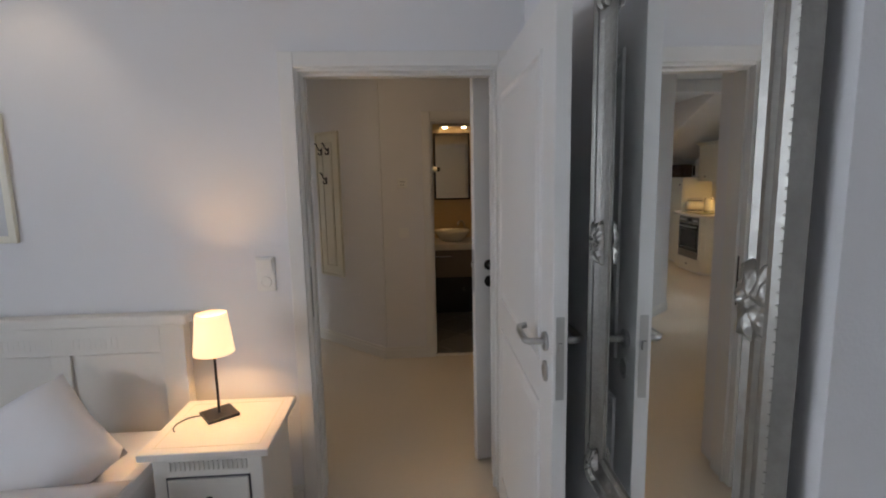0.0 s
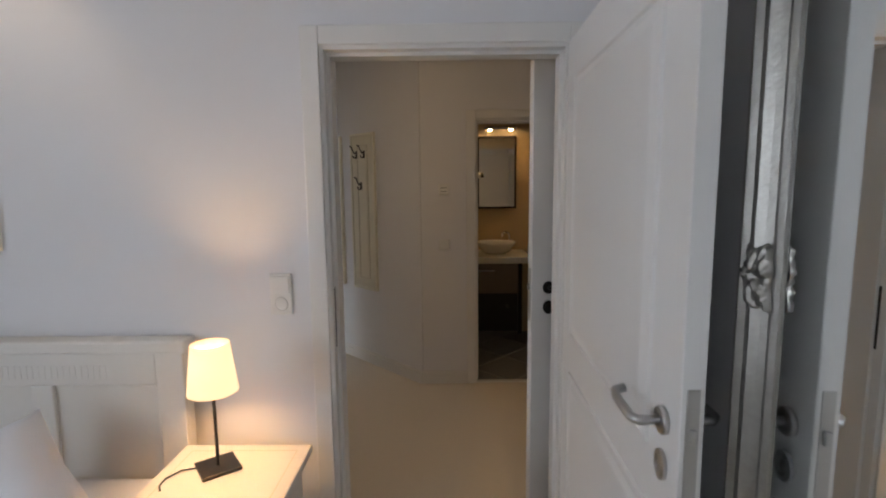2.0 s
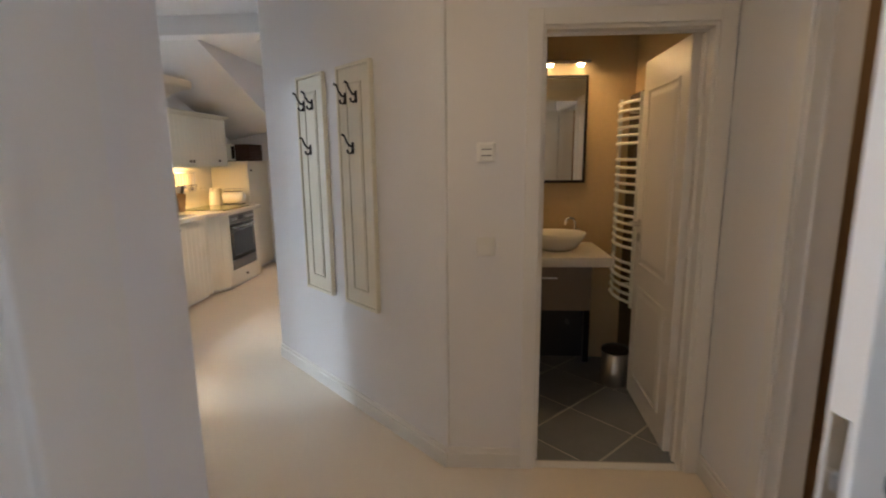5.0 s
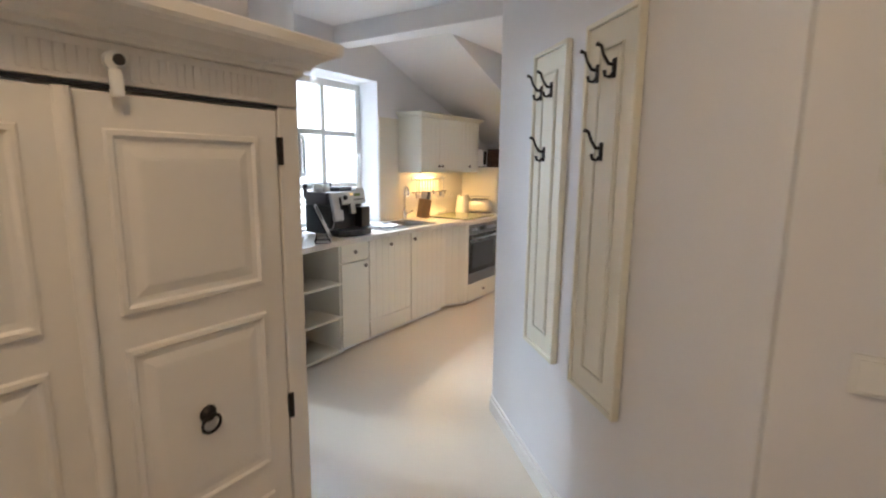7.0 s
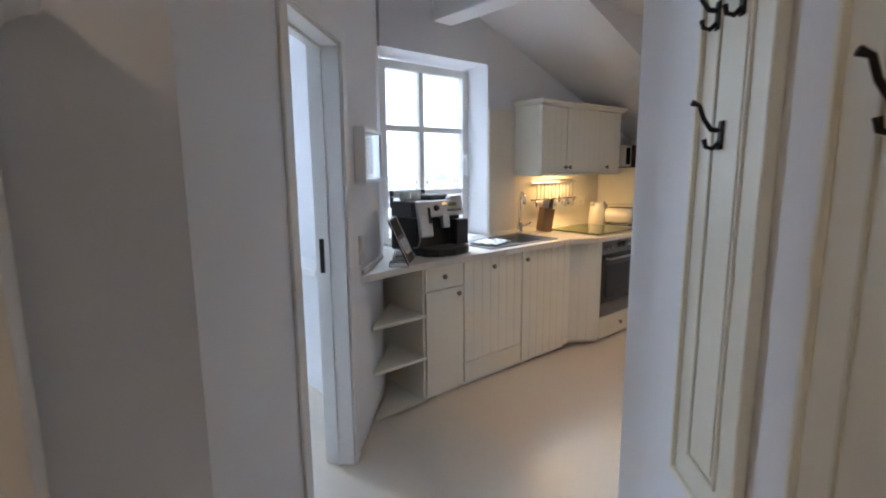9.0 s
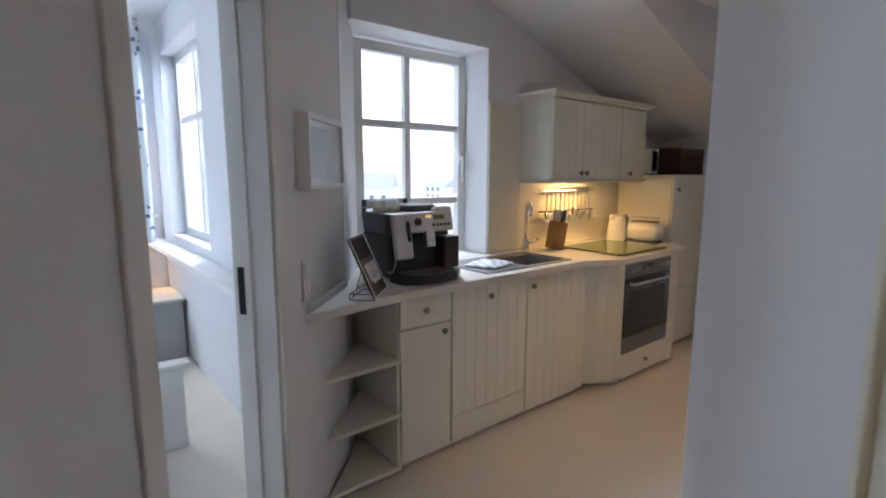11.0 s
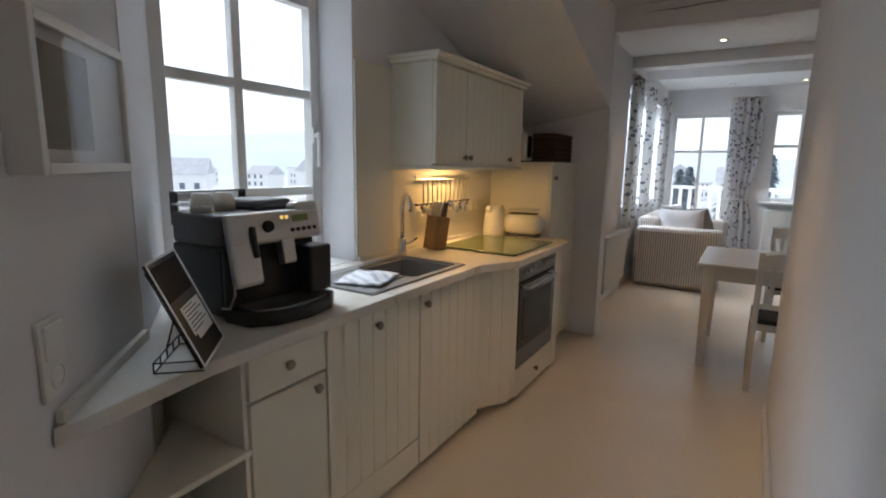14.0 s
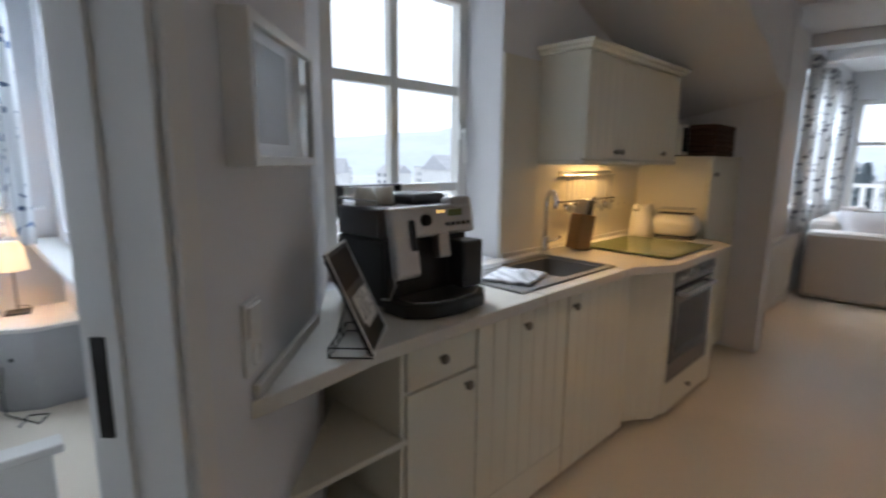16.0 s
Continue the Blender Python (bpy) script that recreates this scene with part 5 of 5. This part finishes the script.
bt = thing("bathroom_floor", pose(0, 0, 0), "diagonal dark slate floor tiles with pale joints", "floor", kind="structure")
part("grout_bed", prism([(0.0, 4.352), (1.2, 4.352), (1.2, 5.66), (-0.9, 5.66), (-0.9, 5.2)], 0.0005, 0.004), M_GROUT, bt)
S = 0.40
tl = None
for i in range(-8, 12):
    for j in range(-8, 12):
        x = 0.684 + (i - j) * S * R2
        y = 4.60 + (i + j) * S * R2
        if not (-0.1 < x < 1.4 and 4.2 < y < 5.85):
            continue
        whole = 0.39 < x < 0.90 and 4.65 < y < 5.36
        if whole and tl:
            me = tl
        else:
            bm = moved(boxes((-S / 2 + 0.006, S / 2 - 0.006, -S / 2 + 0.006, S / 2 - 0.006, 0.003, 0.009), bevel=0.0015), pose(0, 0, 0, 0, 0, 45))
            for co, no in (((0.1 - x, 0, 0), (-1, 0, 0)), ((1.192 - x, 0, 0), (1, 0, 0)), ((0, 4.36 - y, 0), (0, -1, 0)), ((0, 5.645 - y, 0), (0, 1, 0))):
                bmesh.ops.bisect_plane(bm, geom=bm.verts[:] + bm.edges[:] + bm.faces[:], plane_co=co, plane_no=no, clear_outer=True)
            if not bm.faces:
                bm.free()
                continue
            me = mesh_of("tile", bm, M_SLATE)
            if whole:
                tl = me
        o = new("tile", me)
        o.parent = bt
        o.location = (x, y, 0)
part("threshold", boxes((0.42, 1.08, 4.31, 4.355, 0.0005, 0.008), bevel=0.002), M_TRIM, bt)
vt = thing("washstand", pose(0.0, 5.10, 0), "pale washstand top over a taupe drawer unit", "washstand")
part("top", boxes((-0.3, 0.955, 0.0, 0.555, 0.80, 0.86), bevel=0.005), M_COUNTER, vt)
part("drawer_unit", boxes((-0.2, 0.84, 0.03, 0.50, 0.52, 0.80), bevel=0.004), M_TAUPE, vt)
part("leg", boxes((0.90, 0.94, 0.45, 0.49, 0.0, 0.80), bevel=0.003), M_IRON, vt)
part("towel_bar", tube([(0.45, 0.03, 0.74), (0.45, -0.03, 0.74), (0.62, -0.03, 0.74), (0.62, 0.03, 0.74)], 0.006, 8), M_CHROME, vt)
bs = part("wash_basin", lathe([(0.09, 0.0), (0.13, 0.02), (0.175, 0.085), (0.185, 0.115), (0.178, 0.115), (0.165, 0.085), (0.12, 0.03), (0.0, 0.02)], 32, 0.9), M_CERAMIC, at=pose(0.66, 5.36, 0.8605), smooth=True)
tagged(bs, "white ceramic bowl basin on the washstand", "basin")
bf = thing("basin_tap", pose(0.80, 5.50, 0.8605, 0, 0, 215), "chrome basin tap with a curved spout", "tap")
part("spout", tube([(0, 0, 0), (0, 0, 0.16), (0.02, 0, 0.19), (0.06, 0, 0.195), (0.085, 0, 0.175), (0.09, 0, 0.15)], 0.010, 10), M_CHROME, bf, smooth=True)
part("lever", tube([(0, 0, 0.10), (-0.03, 0.02, 0.12)], 0.006, 8), M_CHROME, bf)
bmr = thing("bathroom_mirror", pose(0.69, 5.655, 1.63), "rectangular bathroom mirror in a dark frame", "mirror")
part("glass", boxes((-0.18, 0.18, -0.020, -0.016, -0.34, 0.34)), M_MIRROR, bmr)
part("frame", moved(frame_rect(0.39, 0.71, 0.02, 0.022, 0.002), pose(-0.195, -0.024, -0.355)), M_IRON, bmr)
bl = thing("mirror_lamp", pose(0.72, 5.58, 2.045), "slim lit lamp bar over the bathroom mirror", "wall lamp")
part("bar", boxes((-0.16, 0.16, -0.02, 0.075, 0.0, 0.022), bevel=0.004), M_CHROME, bl)
for x in (-0.10, 0.10):
    part("bulb", lathe([(0.022, -0.002), (0.018, -0.014), (0.0, -0.016)], 14), M_BULB, bl, "glowing warm bulb").matrix_local = pose(x, 0.01, 0)
hd = thing("hair_dryer", pose(0.455, 5.655, 1.56), "white wall-mounted hair dryer beside the bathroom mirror", "hair dryer")
part("wall_holder", boxes((-0.035, 0.035, -0.035, 0, -0.06, 0.02), bevel=0.008), M_WHITE, hd)
part("barrel", moved(lathe([(0.0, -0.075), (0.026, -0.07), (0.034, -0.03), (0.034, 0.03), (0.024, 0.075), (0.0, 0.075)], 18), pose(0.0, -0.075, 0.045, 0, 90)), M_WHITE, hd, smooth=True)
part("nozzle", moved(lathe([(0.025, 0), (0.022, 0.03), (0.0, 0.03)], 14), pose(0.072, -0.075, 0.045, 0, 90)), M_BLACK, hd)
part("grip", tube([(0.0, -0.07, 0.02), (0.0, -0.06, -0.05), (0.0, -0.04, -0.10)], 0.015, 10), M_WHITE, hd, smooth=True)
rd = thing("towel_radiator", pose(1.10, 5.42, 0.52), "white curved towel radiator on dark tiles", "radiator")
for y in (-0.22, 0.20):
    part("upright", tube([(0, y, 0), (0, y, 1.30)], 0.013, 8), M_RADW, rd)
for i in range(26):
    if i in (6, 13, 19):
        continue
    z = 0.03 + i * 0.049
    part("rung", tube([(0, -0.22, z), (-0.04, -0.12, z), (-0.052, -0.01, z), (-0.04, 0.10, z), (0, 0.20, z)], 0.010, 6), M_RADW, rd)
for z in (0.1, 1.2):
    part("bracket", tube([(0, 0.0, z), (0.06, 0.0, z)], 0.008, 6), M_RADW, rd)
dt = tagged(part("dark_tile_field", boxes((1.168, 1.199, 5.02, 5.655, 0.01, 1.85)), mat("dark_wall_tile", (0.06, 0.065, 0.075), 0.25, vary=0.15, scale=4)), "dark grey tiled strip behind the radiator", "wall tiles", kind="structure")
tagged(part("tiled_plinth", boxes((-0.9, 0.955, 5.645, 5.658, 0.01, 0.80)), dt.data.materials[0]), "dark tiles under the washstand", "wall tiles", kind="structure")
bn = thing("waste_bin", pose(1.03, 5.22, 0.009), "small steel pedal bin with a dark lid", "bin")
part("can", lathe([(0.075, 0), (0.08, 0.01), (0.085, 0.22), (0.0, 0.225)], 22), M_STEEL, bn, smooth=True)
part("lid", lathe([(0.088, 0.221), (0.086, 0.24), (0.05, 0.255), (0.0, 0.258)], 22), M_IRON, bn, smooth=True)
door_leaf("bathroom_door", pose(1.075, 4.45, 0.012, 0, 0, 87.5), 0.68, 1.955, "white panelled bathroom door standing open", [(0.11, 0.57, 0.14, 0.70), (0.11, 0.57, 0.82, 1.80)], 0.615, flip=False)

# ---- small bedroom ----
b2 = thing("single_bed", pose(-4.55, 4.25, 0), "white single bed with a low footboard", "bed")
part("footboard", boxes((0.92, 0.96, -0.62, 0.75, 0.0, 0.44), bevel=0.006), M_WARD, b2)
part("top_rail", boxes((0.895, 0.985, -0.64, 0.78, 0.44, 0.47), bevel=0.006), M_WARD, b2)
part("side_rail", boxes((-1.0, 0.92, 0.50, 0.54, 0.10, 0.32), bevel=0.004), M_WARD, b2)
part("side_rail", boxes((-1.0, 0.92, -0.60, -0.56, 0.10, 0.32), bevel=0.004), M_WARD, b2)
part("headboard", boxes((-1.04, -1.0, -0.62, 0.56, 0.0, 0.80), bevel=0.006), M_WARD, b2)
part("mattress", boxes((-0.99, 0.91, -0.55, 0.49, 0.2, 0.42), bevel=0.04), M_LINEN, b2)
tagged(part("duvet", pillow_bm(1.3, 1.12, 0.16, 11, 22), M_LINEN, at=pose(-4.35, 4.23, 0.485), smooth=True), "white duvet on the single bed", "duvet")
n2 = thing("round_nightstand", pose(-5.32, 5.03, 0), "grey-white rounded corner nightstand", "nightstand")
part("top", prism([(-0.22, -0.18), (0.05, -0.20), (0.20, -0.12), (0.30, 0.05), (0.30, 0.28), (-0.22, 0.28)], 0.455, 0.48, 0.006), M_WARD, n2)
part("body", prism([(-0.20, -0.16), (0.04, -0.18), (0.18, -0.105), (0.275, 0.05), (0.275, 0.27), (-0.2, 0.27)], 0.0, 0.455, 0.006), mat("grey_paint", (0.50, 0.50, 0.50), 0.5, vary=0.05), n2)
part("socket_hole", moved(lathe([(0.015, 0), (0.012, 0.004), (0, 0.004)], 12), pose(0.215, -0.045, 0.30, 0, 90, -28)), M_BLACK, n2)
table_lamp(pose(-5.42, 5.06, 0.4805, 0, 0, -10), "small lit table lamp on the rounded nightstand")
cb2 = part("lamp_cable", tube([(-5.14, 4.95, 0.30), (-5.10, 4.93, 0.15), (-5.05, 4.93, 0.02), (-4.95, 5.0, 0.006), (-4.85, 5.05, 0.006), (-4.95, 5.1, 0.006), (-5.0, 5.02, 0.006), (-4.88, 4.97, 0.006)], 0.004, 6), M_BLACK)
tagged(cb2, "black lamp cable curling on the floor", "cable")
curtain(pose(-5.52, 4.25, 0.92, 0, 0, 90), 0.92, 1.62, 8, M_CURTAIN, "sprigged blue and white curtain gathered by a tie", (0.80, 0.16, 0.62), 3)
curtain(pose(-5.46, 5.13, 0.92), 0.36, 1.62, 4, M_CURTAIN, "sprigged blue and white curtain at the side window", None, 9)

# ---- living room ----
so = thing("sofa", pose(-2.66, 11.15, 0), "striped slip-covered sofa with cushions", "sofa")
part("near_arm", boxes((0.02, 0.95, 0.0, 0.24, 0.01, 0.72), bevel=0.05), M_STRIPE, so)
part("far_arm", boxes((0.02, 0.95, 1.42, 1.66, 0.01, 0.72), bevel=0.05), M_STRIPE, so)
part("back", boxes((0.0, 0.26, 0.235, 1.425, 0.01, 0.82), bevel=0.06), M_STRIPE, so)
part("seat_base", boxes((0.24, 0.93, 0.235, 1.425, 0.01, 0.30), bevel=0.02), M_STRIPE, so)
part("seat_cushion", boxes((0.24, 0.94, 0.24, 1.42, 0.30, 0.46), bevel=0.05), M_STRIPE, so)
for i, (x, y, rx, rz, mm, lb) in enumerate(((-2.18, 11.52, 58, 12, M_STRIPE2, "striped pale cushion on the sofa"), (-2.05, 11.75, 60, 40, mat("grey_cushion", (0.26, 0.25, 0.24), 0.9, vary=0.1, scale=12), "grey cushion on the sofa"), (-2.32, 12.2, 65, 70, M_STRIPE2, "striped pale cushion on the sofa"))):
    tagged(part("cushion", pillow_bm(0.52, 0.50, 0.18, 20 + i), mm, at=pose(x, y, 0.70, rx, 0, rz), smooth=True), lb, "cushion", "sofa cushions")


def tapered_leg(x, y, h, a, b):
    bm = bmesh.new()
    lo = [bm.verts.new((x + sx * a, y + sy * a, 0)) for sx, sy in ((-1, -1), (1, -1), (1, 1), (-1, 1))]
    hi = [bm.verts.new((x + sx * b, y + sy * b, h)) for sx, sy in ((-1, -1), (1, -1), (1, 1), (-1, 1))]
    bm.faces.new(lo[::-1]), bm.faces.new(hi)
    for i in range(4):
        bm.faces.new((lo[i], lo[(i + 1) % 4], hi[(i + 1) % 4], hi[i]))
    return bm


tb = thing("dining_table", pose(-1.30, 9.17, 0), "white painted dining table with tapered legs", "table")
part("tabletop", boxes((-0.47, 0.75, -0.46, 0.46, 0.735, 0.762), bevel=0.005), M_TRIM, tb)
for x0, x1, y0, y1 in ((-0.38, 0.66, -0.40, -0.375), (-0.38, 0.66, 0.375, 0.40), (-0.41, -0.385, -0.36, 0.36), (0.665, 0.69, -0.36, 0.36)):
    part("apron", boxes((x0, x1, y0, y1, 0.64, 0.734)), M_TRIM, tb)
for x in (-0.40, 0.68):
    for y in (-0.39, 0.39):
        part("leg", tapered_leg(x, y, 0.734, 0.022, 0.036), M_TRIM, tb)


def crest_rail():
    """The crest rail: arched above, with a grip hole."""
    bm = bmesh.new()
    cols = []
    for i in range(17):
        x = -0.20 + 0.025 * i
        hole = abs(x) < 0.051
        top = 0.47 - 0.9 * x * x
        zs = (0.36, 0.405, 0.43, top)
        cols.append([[bm.verts.new((x, y, z)) for z in zs] for y in (-0.012, 0.012)] + [hole])
    for c, d in zip(cols, cols[1:]):
        for k in range(3):
            if k == 1 and c[2] and d[2]:
                continue
            for s in (0, 1):
                bm.faces.new((c[s][k], d[s][k], d[s][k + 1], c[s][k + 1]))
        for k in (0, 3) + ((1, 2) if c[2] and d[2] else ()):
            bm.faces.new((c[0][k], d[0][k], d[1][k], c[1][k]))
    for c in (cols[0], cols[-1]):
        for k in range(3):
            bm.faces.new((c[0][k], c[1][k], c[1][k + 1], c[0][k + 1]))
    for i in (6, 10):
        c = cols[i]
        bm.faces.new((c[0][1], c[1][1], c[1][2], c[0][2]))
    bmesh.ops.recalc_face_normals(bm, faces=bm.faces)
    return bm


def dining_chair(m, label):
    t = thing("dining_chair", m, label, "chair", "chairs round the table")
    for x in (-0.19, 0.19):
        part("front_leg", tapered_leg(x, 0.20, 0.44, 0.014, 0.019), M_TRIM, t)
        part("back_leg", moved(boxes((x - 0.017, x + 0.017, -0.017, 0.017, 0, 0.46)), pose(0, -0.20, 0)), M_TRIM, t)
        part("back_post", moved(boxes((x - 0.017, x + 0.017, -0.014, 0.014, 0, 0.46), bevel=0.004), pose(0, -0.20, 0.455, 7)), M_TRIM, t)
    part("seat_frame", boxes((-0.21, 0.21, -0.215, 0.22, 0.41, 0.445), bevel=0.004), M_TRIM, t)
    part("seat", boxes((-0.205, 0.205, -0.18, 0.22, 0.445, 0.475), bevel=0.012), M_SEAT, t, "dark upholstered seat pad")
    part("top_rail", moved(crest_rail(), pose(0, -0.20, 0.455, 7)), M_TRIM, t)
    part("lower_rail", moved(boxes((-0.175, 0.175, -0.009, 0.009, 0.10, 0.135), bevel=0.003), pose(0, -0.20, 0.455, 7)), M_TRIM, t)
    for i in range(5):
        x = -0.12 + i * 0.06
        part("back_slat", moved(boxes((x - 0.013, x + 0.013, -0.006, 0.006, 0.134, 0.362), bevel=0.002), pose(0, -0.20, 0.455, 7)), M_TRIM, t)
    part("stretcher", boxes((-0.178, -0.17 - 0.012, -0.18, 0.19, 0.22, 0.245)), M_TRIM, t)
    part("stretcher", boxes((0.17, 0.19, -0.18, 0.19, 0.22, 0.245)), M_TRIM, t)
    return t


dc = dining_chair(pose(-1.215, 8.69, 0), "white slatted dining chair with a dark seat")
copy_thing(dc, pose(-1.10, 9.85, 0, 0, 0, 180))
tray = thing("napkin_holder", pose(-1.28, 8.98, 0.7625), "white and silver holder on the dining table", "holder")
part("base", boxes((-0.06, 0.06, -0.05, 0.05, 0, 0.008), bevel=0.003), M_STEEL, tray)
part("napkins", boxes((-0.055, 0.055, -0.02, 0.02, 0.008, 0.06), bevel=0.004), M_WHITE, tray)

curtain(pose(-1.86, 13.50, 0.02), 0.42, 2.42, 5, M_CURTAIN2, "long leaf-patterned curtain with a tie", (0.2, 0.95, 0.35), 5, True, "living room curtains")
curtain(pose(-2.68, 10.72, 0.72, 0, 0, 90), 0.42, 1.68, 5, M_CURTAIN2, "leaf-patterned curtain beside the window", None, 6, True, "living room curtains")
curtain(pose(-2.68, 12.75, 0.72, 0, 0, 90), 0.55, 1.68, 6, M_CURTAIN2, "leaf-patterned curtain beside the window", None, 7, True, "living room curtains")
curtain(pose(-2.68, 11.62, 0.72, 0, 0, 90), 0.40, 1.68, 5, M_CURTAIN2, "leaf-patterned curtain beside the window", None, 8, False, "living room curtains")


def radiator(m, w, h, label):
    t = thing("radiator", m, label, "radiator", "panel radiators")
    part("panel", boxes((0, w, -0.06, -0.02, 0.0, h), bevel=0.006), M_RADW, t)
    for i in range(int(w / 0.05)):
        part("rib", boxes((0.015 + i * 0.05, 0.035 + i * 0.05, -0.066, -0.0595, 0.03, h - 0.03), bevel=0.002), M_RADW, t)
    part("top_grille", boxes((0, w, -0.075, -0.005, h, h + 0.012), bevel=0.003), M_RADW, t)
    part("wall_bracket", boxes((0.1, 0.14, -0.02, 0.0, 0.1, h - 0.1), (w - 0.14, w - 0.10, -0.02, 0.0, 0.1, h - 0.1)), M_RADW, t)
    part("foot_pipe", tube([(w - 0.04, -0.04, 0.0), (w - 0.04, -0.04, -0.12)], 0.009, 8), M_RADW, t)


radiator(pose(-1.30, 13.585, 0.12), 0.85, 0.70, "white panel radiator under the living room window")
radiator(pose(-2.735, 9.95, 0.12, 0, 0, 90), 0.9, 0.58, "white panel radiator beside the sofa")
tagged(part("window_sill", boxes((-1.38, -0.55, 13.44, 13.68, 0.92, 0.948), bevel=0.004), M_TRIM), "white inner window sill", "window sill", kind="structure")
vz = part("vase", lathe([(0.03, 0), (0.045, 0.03), (0.04, 0.10), (0.025, 0.14), (0.03, 0.16), (0.024, 0.16), (0.0, 0.05)], 18), M_DGREY, at=pose(-0.86, 13.52, 0.9485), smooth=True)
tagged(vz, "small dark vase on the window sill", "vase")

# ---- outdoors: a pale town below, low hills, haze put into their colours ----
rng = random.Random(12)


def house(x, y, w, d, h, rot, flat):
    t = thing("house", pose(x, y, -9.0, 0, 0, rot), "distant rendered town house with haze put into its pale colours", "house", "distant town houses")
    part("wall", boxes((-w / 2, w / 2, -d / 2, d / 2, 0, h)), M_HOUSE, t)
    if flat:
        part("roof", boxes((-w / 2 - 0.3, w / 2 + 0.3, -d / 2 - 0.3, d / 2 + 0.3, h, h + 0.5)), M_SNOW, t)
    else:
        part("roof", moved(prism([(-d / 2 - 0.4, 0), (d / 2 + 0.4, 0), (0, d * 0.38)], -w / 2 - 0.4, w / 2 + 0.4), Matrix(((0, 0, 1, 0), (1, 0, 0, 0), (0, 1, 0, h), (0, 0, 0, 1)))), M_ROOF, t)
    for k in range(2):
        for i in range(int(w // 3)):
            for s in (-1, 1):
                part("window", boxes((-w / 2 + 1.2 + i * 3, -w / 2 + 2.3 + i * 3, s * d / 2 - 0.04, s * d / 2 + 0.04, 1.2 + k * 2.8, 2.6 + k * 2.8)), M_DARKWIN, t)


for i in range(26):
    a = radians(95 + i * 3.6 + rng.uniform(-1.5, 1.5)) if i < 16 else radians(60 + (i - 16) * 6)
    r = rng.uniform(95, 240)
    house(r * math.cos(a) - 3, r * math.sin(a) + 6, rng.uniform(9, 16), rng.uniform(8, 11), rng.uniform(5.5, 8.5), rng.uniform(0, 180), rng.random() < 0.5)
bm = bmesh.new()
N = 90
rows = []
for j, (r, k) in enumerate(((380, 0.0), (520, 0.7), (700, 1.0))):
    rows.append([bm.verts.new((r * math.cos(a), r * math.sin(a), -9.1 + k * (30 + 46 * max(0.0, noise.noise((math.cos(a) * 2.2, math.sin(a) * 2.2, 1.7))) + 14 * noise.noise((math.cos(a) * 9, math.sin(a) * 9, 0.5))))) for a in [2 * math.pi * i / N for i in range(N)]])
for A, B in zip(rows, rows[1:]):
    for i in range(N):
        bm.faces.new((A[i], A[(i + 1) % N], B[(i + 1) % N], B[i]))
tagged(part("hills", bm, M_HILL, smooth=True), "low hills behind the town with haze put into their colour", "hills", kind="structure")


# balcony railings outside
def slat_railing(m, length, label):
    """A white railing along local x: posts, a top rail and level slats."""
    t = thing("balcony_railing", m, label, "railing", "balcony railings")
    part("top_rail", boxes((0, length, -0.04, 0.04, 1.14, 1.19), bevel=0.006), M_TRIM, t)
    for i in range(int(length // 1.2) + 1):
        part("post", boxes((i * 1.2, i * 1.2 + 0.06, -0.03, 0.03, -0.3, 1.14)), M_TRIM, t)
    for i in range(14):
        part("slat", boxes((0, length, 0.032, 0.046, 0.06 + i * 0.077, 0.115 + i * 0.077)), M_TRIM, t)
    part("footing", boxes((0, length, -0.1, 0.1, -9.0, -0.3)), M_HOUSE, t)


slat_railing(pose(-4.45, 5.9, 0, 0, 0, 90), 4.2, "white slatted railing outside the kitchen window")


def baluster_railing(m, length, label):
    """A white railing along local x: two rails and upright balusters."""
    t = thing("balcony_railing", m, label, "railing", "balcony railings")
    part("top_rail", boxes((0, length, -0.04, 0.04, 1.04, 1.10), bevel=0.006), M_TRIM, t)
    part("bottom_rail", boxes((0, length, -0.03, 0.03, 0.10, 0.16), bevel=0.004), M_TRIM, t)
    for i in range(int(length // 0.16)):
        part("baluster", boxes((0.05 + i * 0.16, 0.11 + i * 0.16, -0.02, 0.02, 0.16, 1.04)), M_TRIM, t)
    part("slab", boxes((-0.1, length + 0.1, -1.2, 0.1, -0.2, -0.05)), M_HOUSE, t)
    part("footing", boxes((0, length, -0.1, 0.1, -9.0, -0.2)), M_HOUSE, t)


baluster_railing(pose(-3.0, 15.1, 0), 4.0, "white balcony railing beyond the glazed door")

M_NEEDLE = mat("haze_tinted_needles", (0.30, 0.36, 0.39), 0.9, vary=0.3, scale=2)
M_BARK = mat("grey_bark", (0.16, 0.14, 0.12), 0.9, vary=0.2)


def conifer(x, y, h, seed):
    rng = random.Random(seed)
    t = thing("conifer", pose(x, y, -9.0), "tall distant conifer with haze put into its needle colour", "tree", "conifers beyond the balcony")
    part("trunk", lathe([(0.28, 0), (0.18, h * 0.5), (0.03, h), (0.0, h)], 8), M_BARK, t)
    bm = bmesh.new()
    for i in range(420):
        f = rng.random() ** 0.8
        reach = (1 - f) * h * 0.22 * rng.uniform(0.25, 1.0) + 0.15
        a = rng.uniform(0, 6.283)
        z = h * (0.12 + 0.87 * f)
        c = Vector((reach * math.cos(a), reach * math.sin(a), z - reach * 0.35))
        w = Vector((-math.sin(a), math.cos(a), 0)) * rng.uniform(0.2, 0.5)
        o = Vector((math.cos(a), math.sin(a), -0.5)) * rng.uniform(0.4, 0.9)
        vs = [bm.verts.new(p) for p in (c - o, c + w, c + o, c - w + Vector((0, 0, 0.12)))]
        bm.faces.new(vs)
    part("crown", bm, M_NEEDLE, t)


for i in range(9):
    conifer(-16 + i * 4.3 + rng.uniform(-1.5, 1.5), rng.uniform(70, 95), rng.uniform(9.0, 12.5), 40 + i)
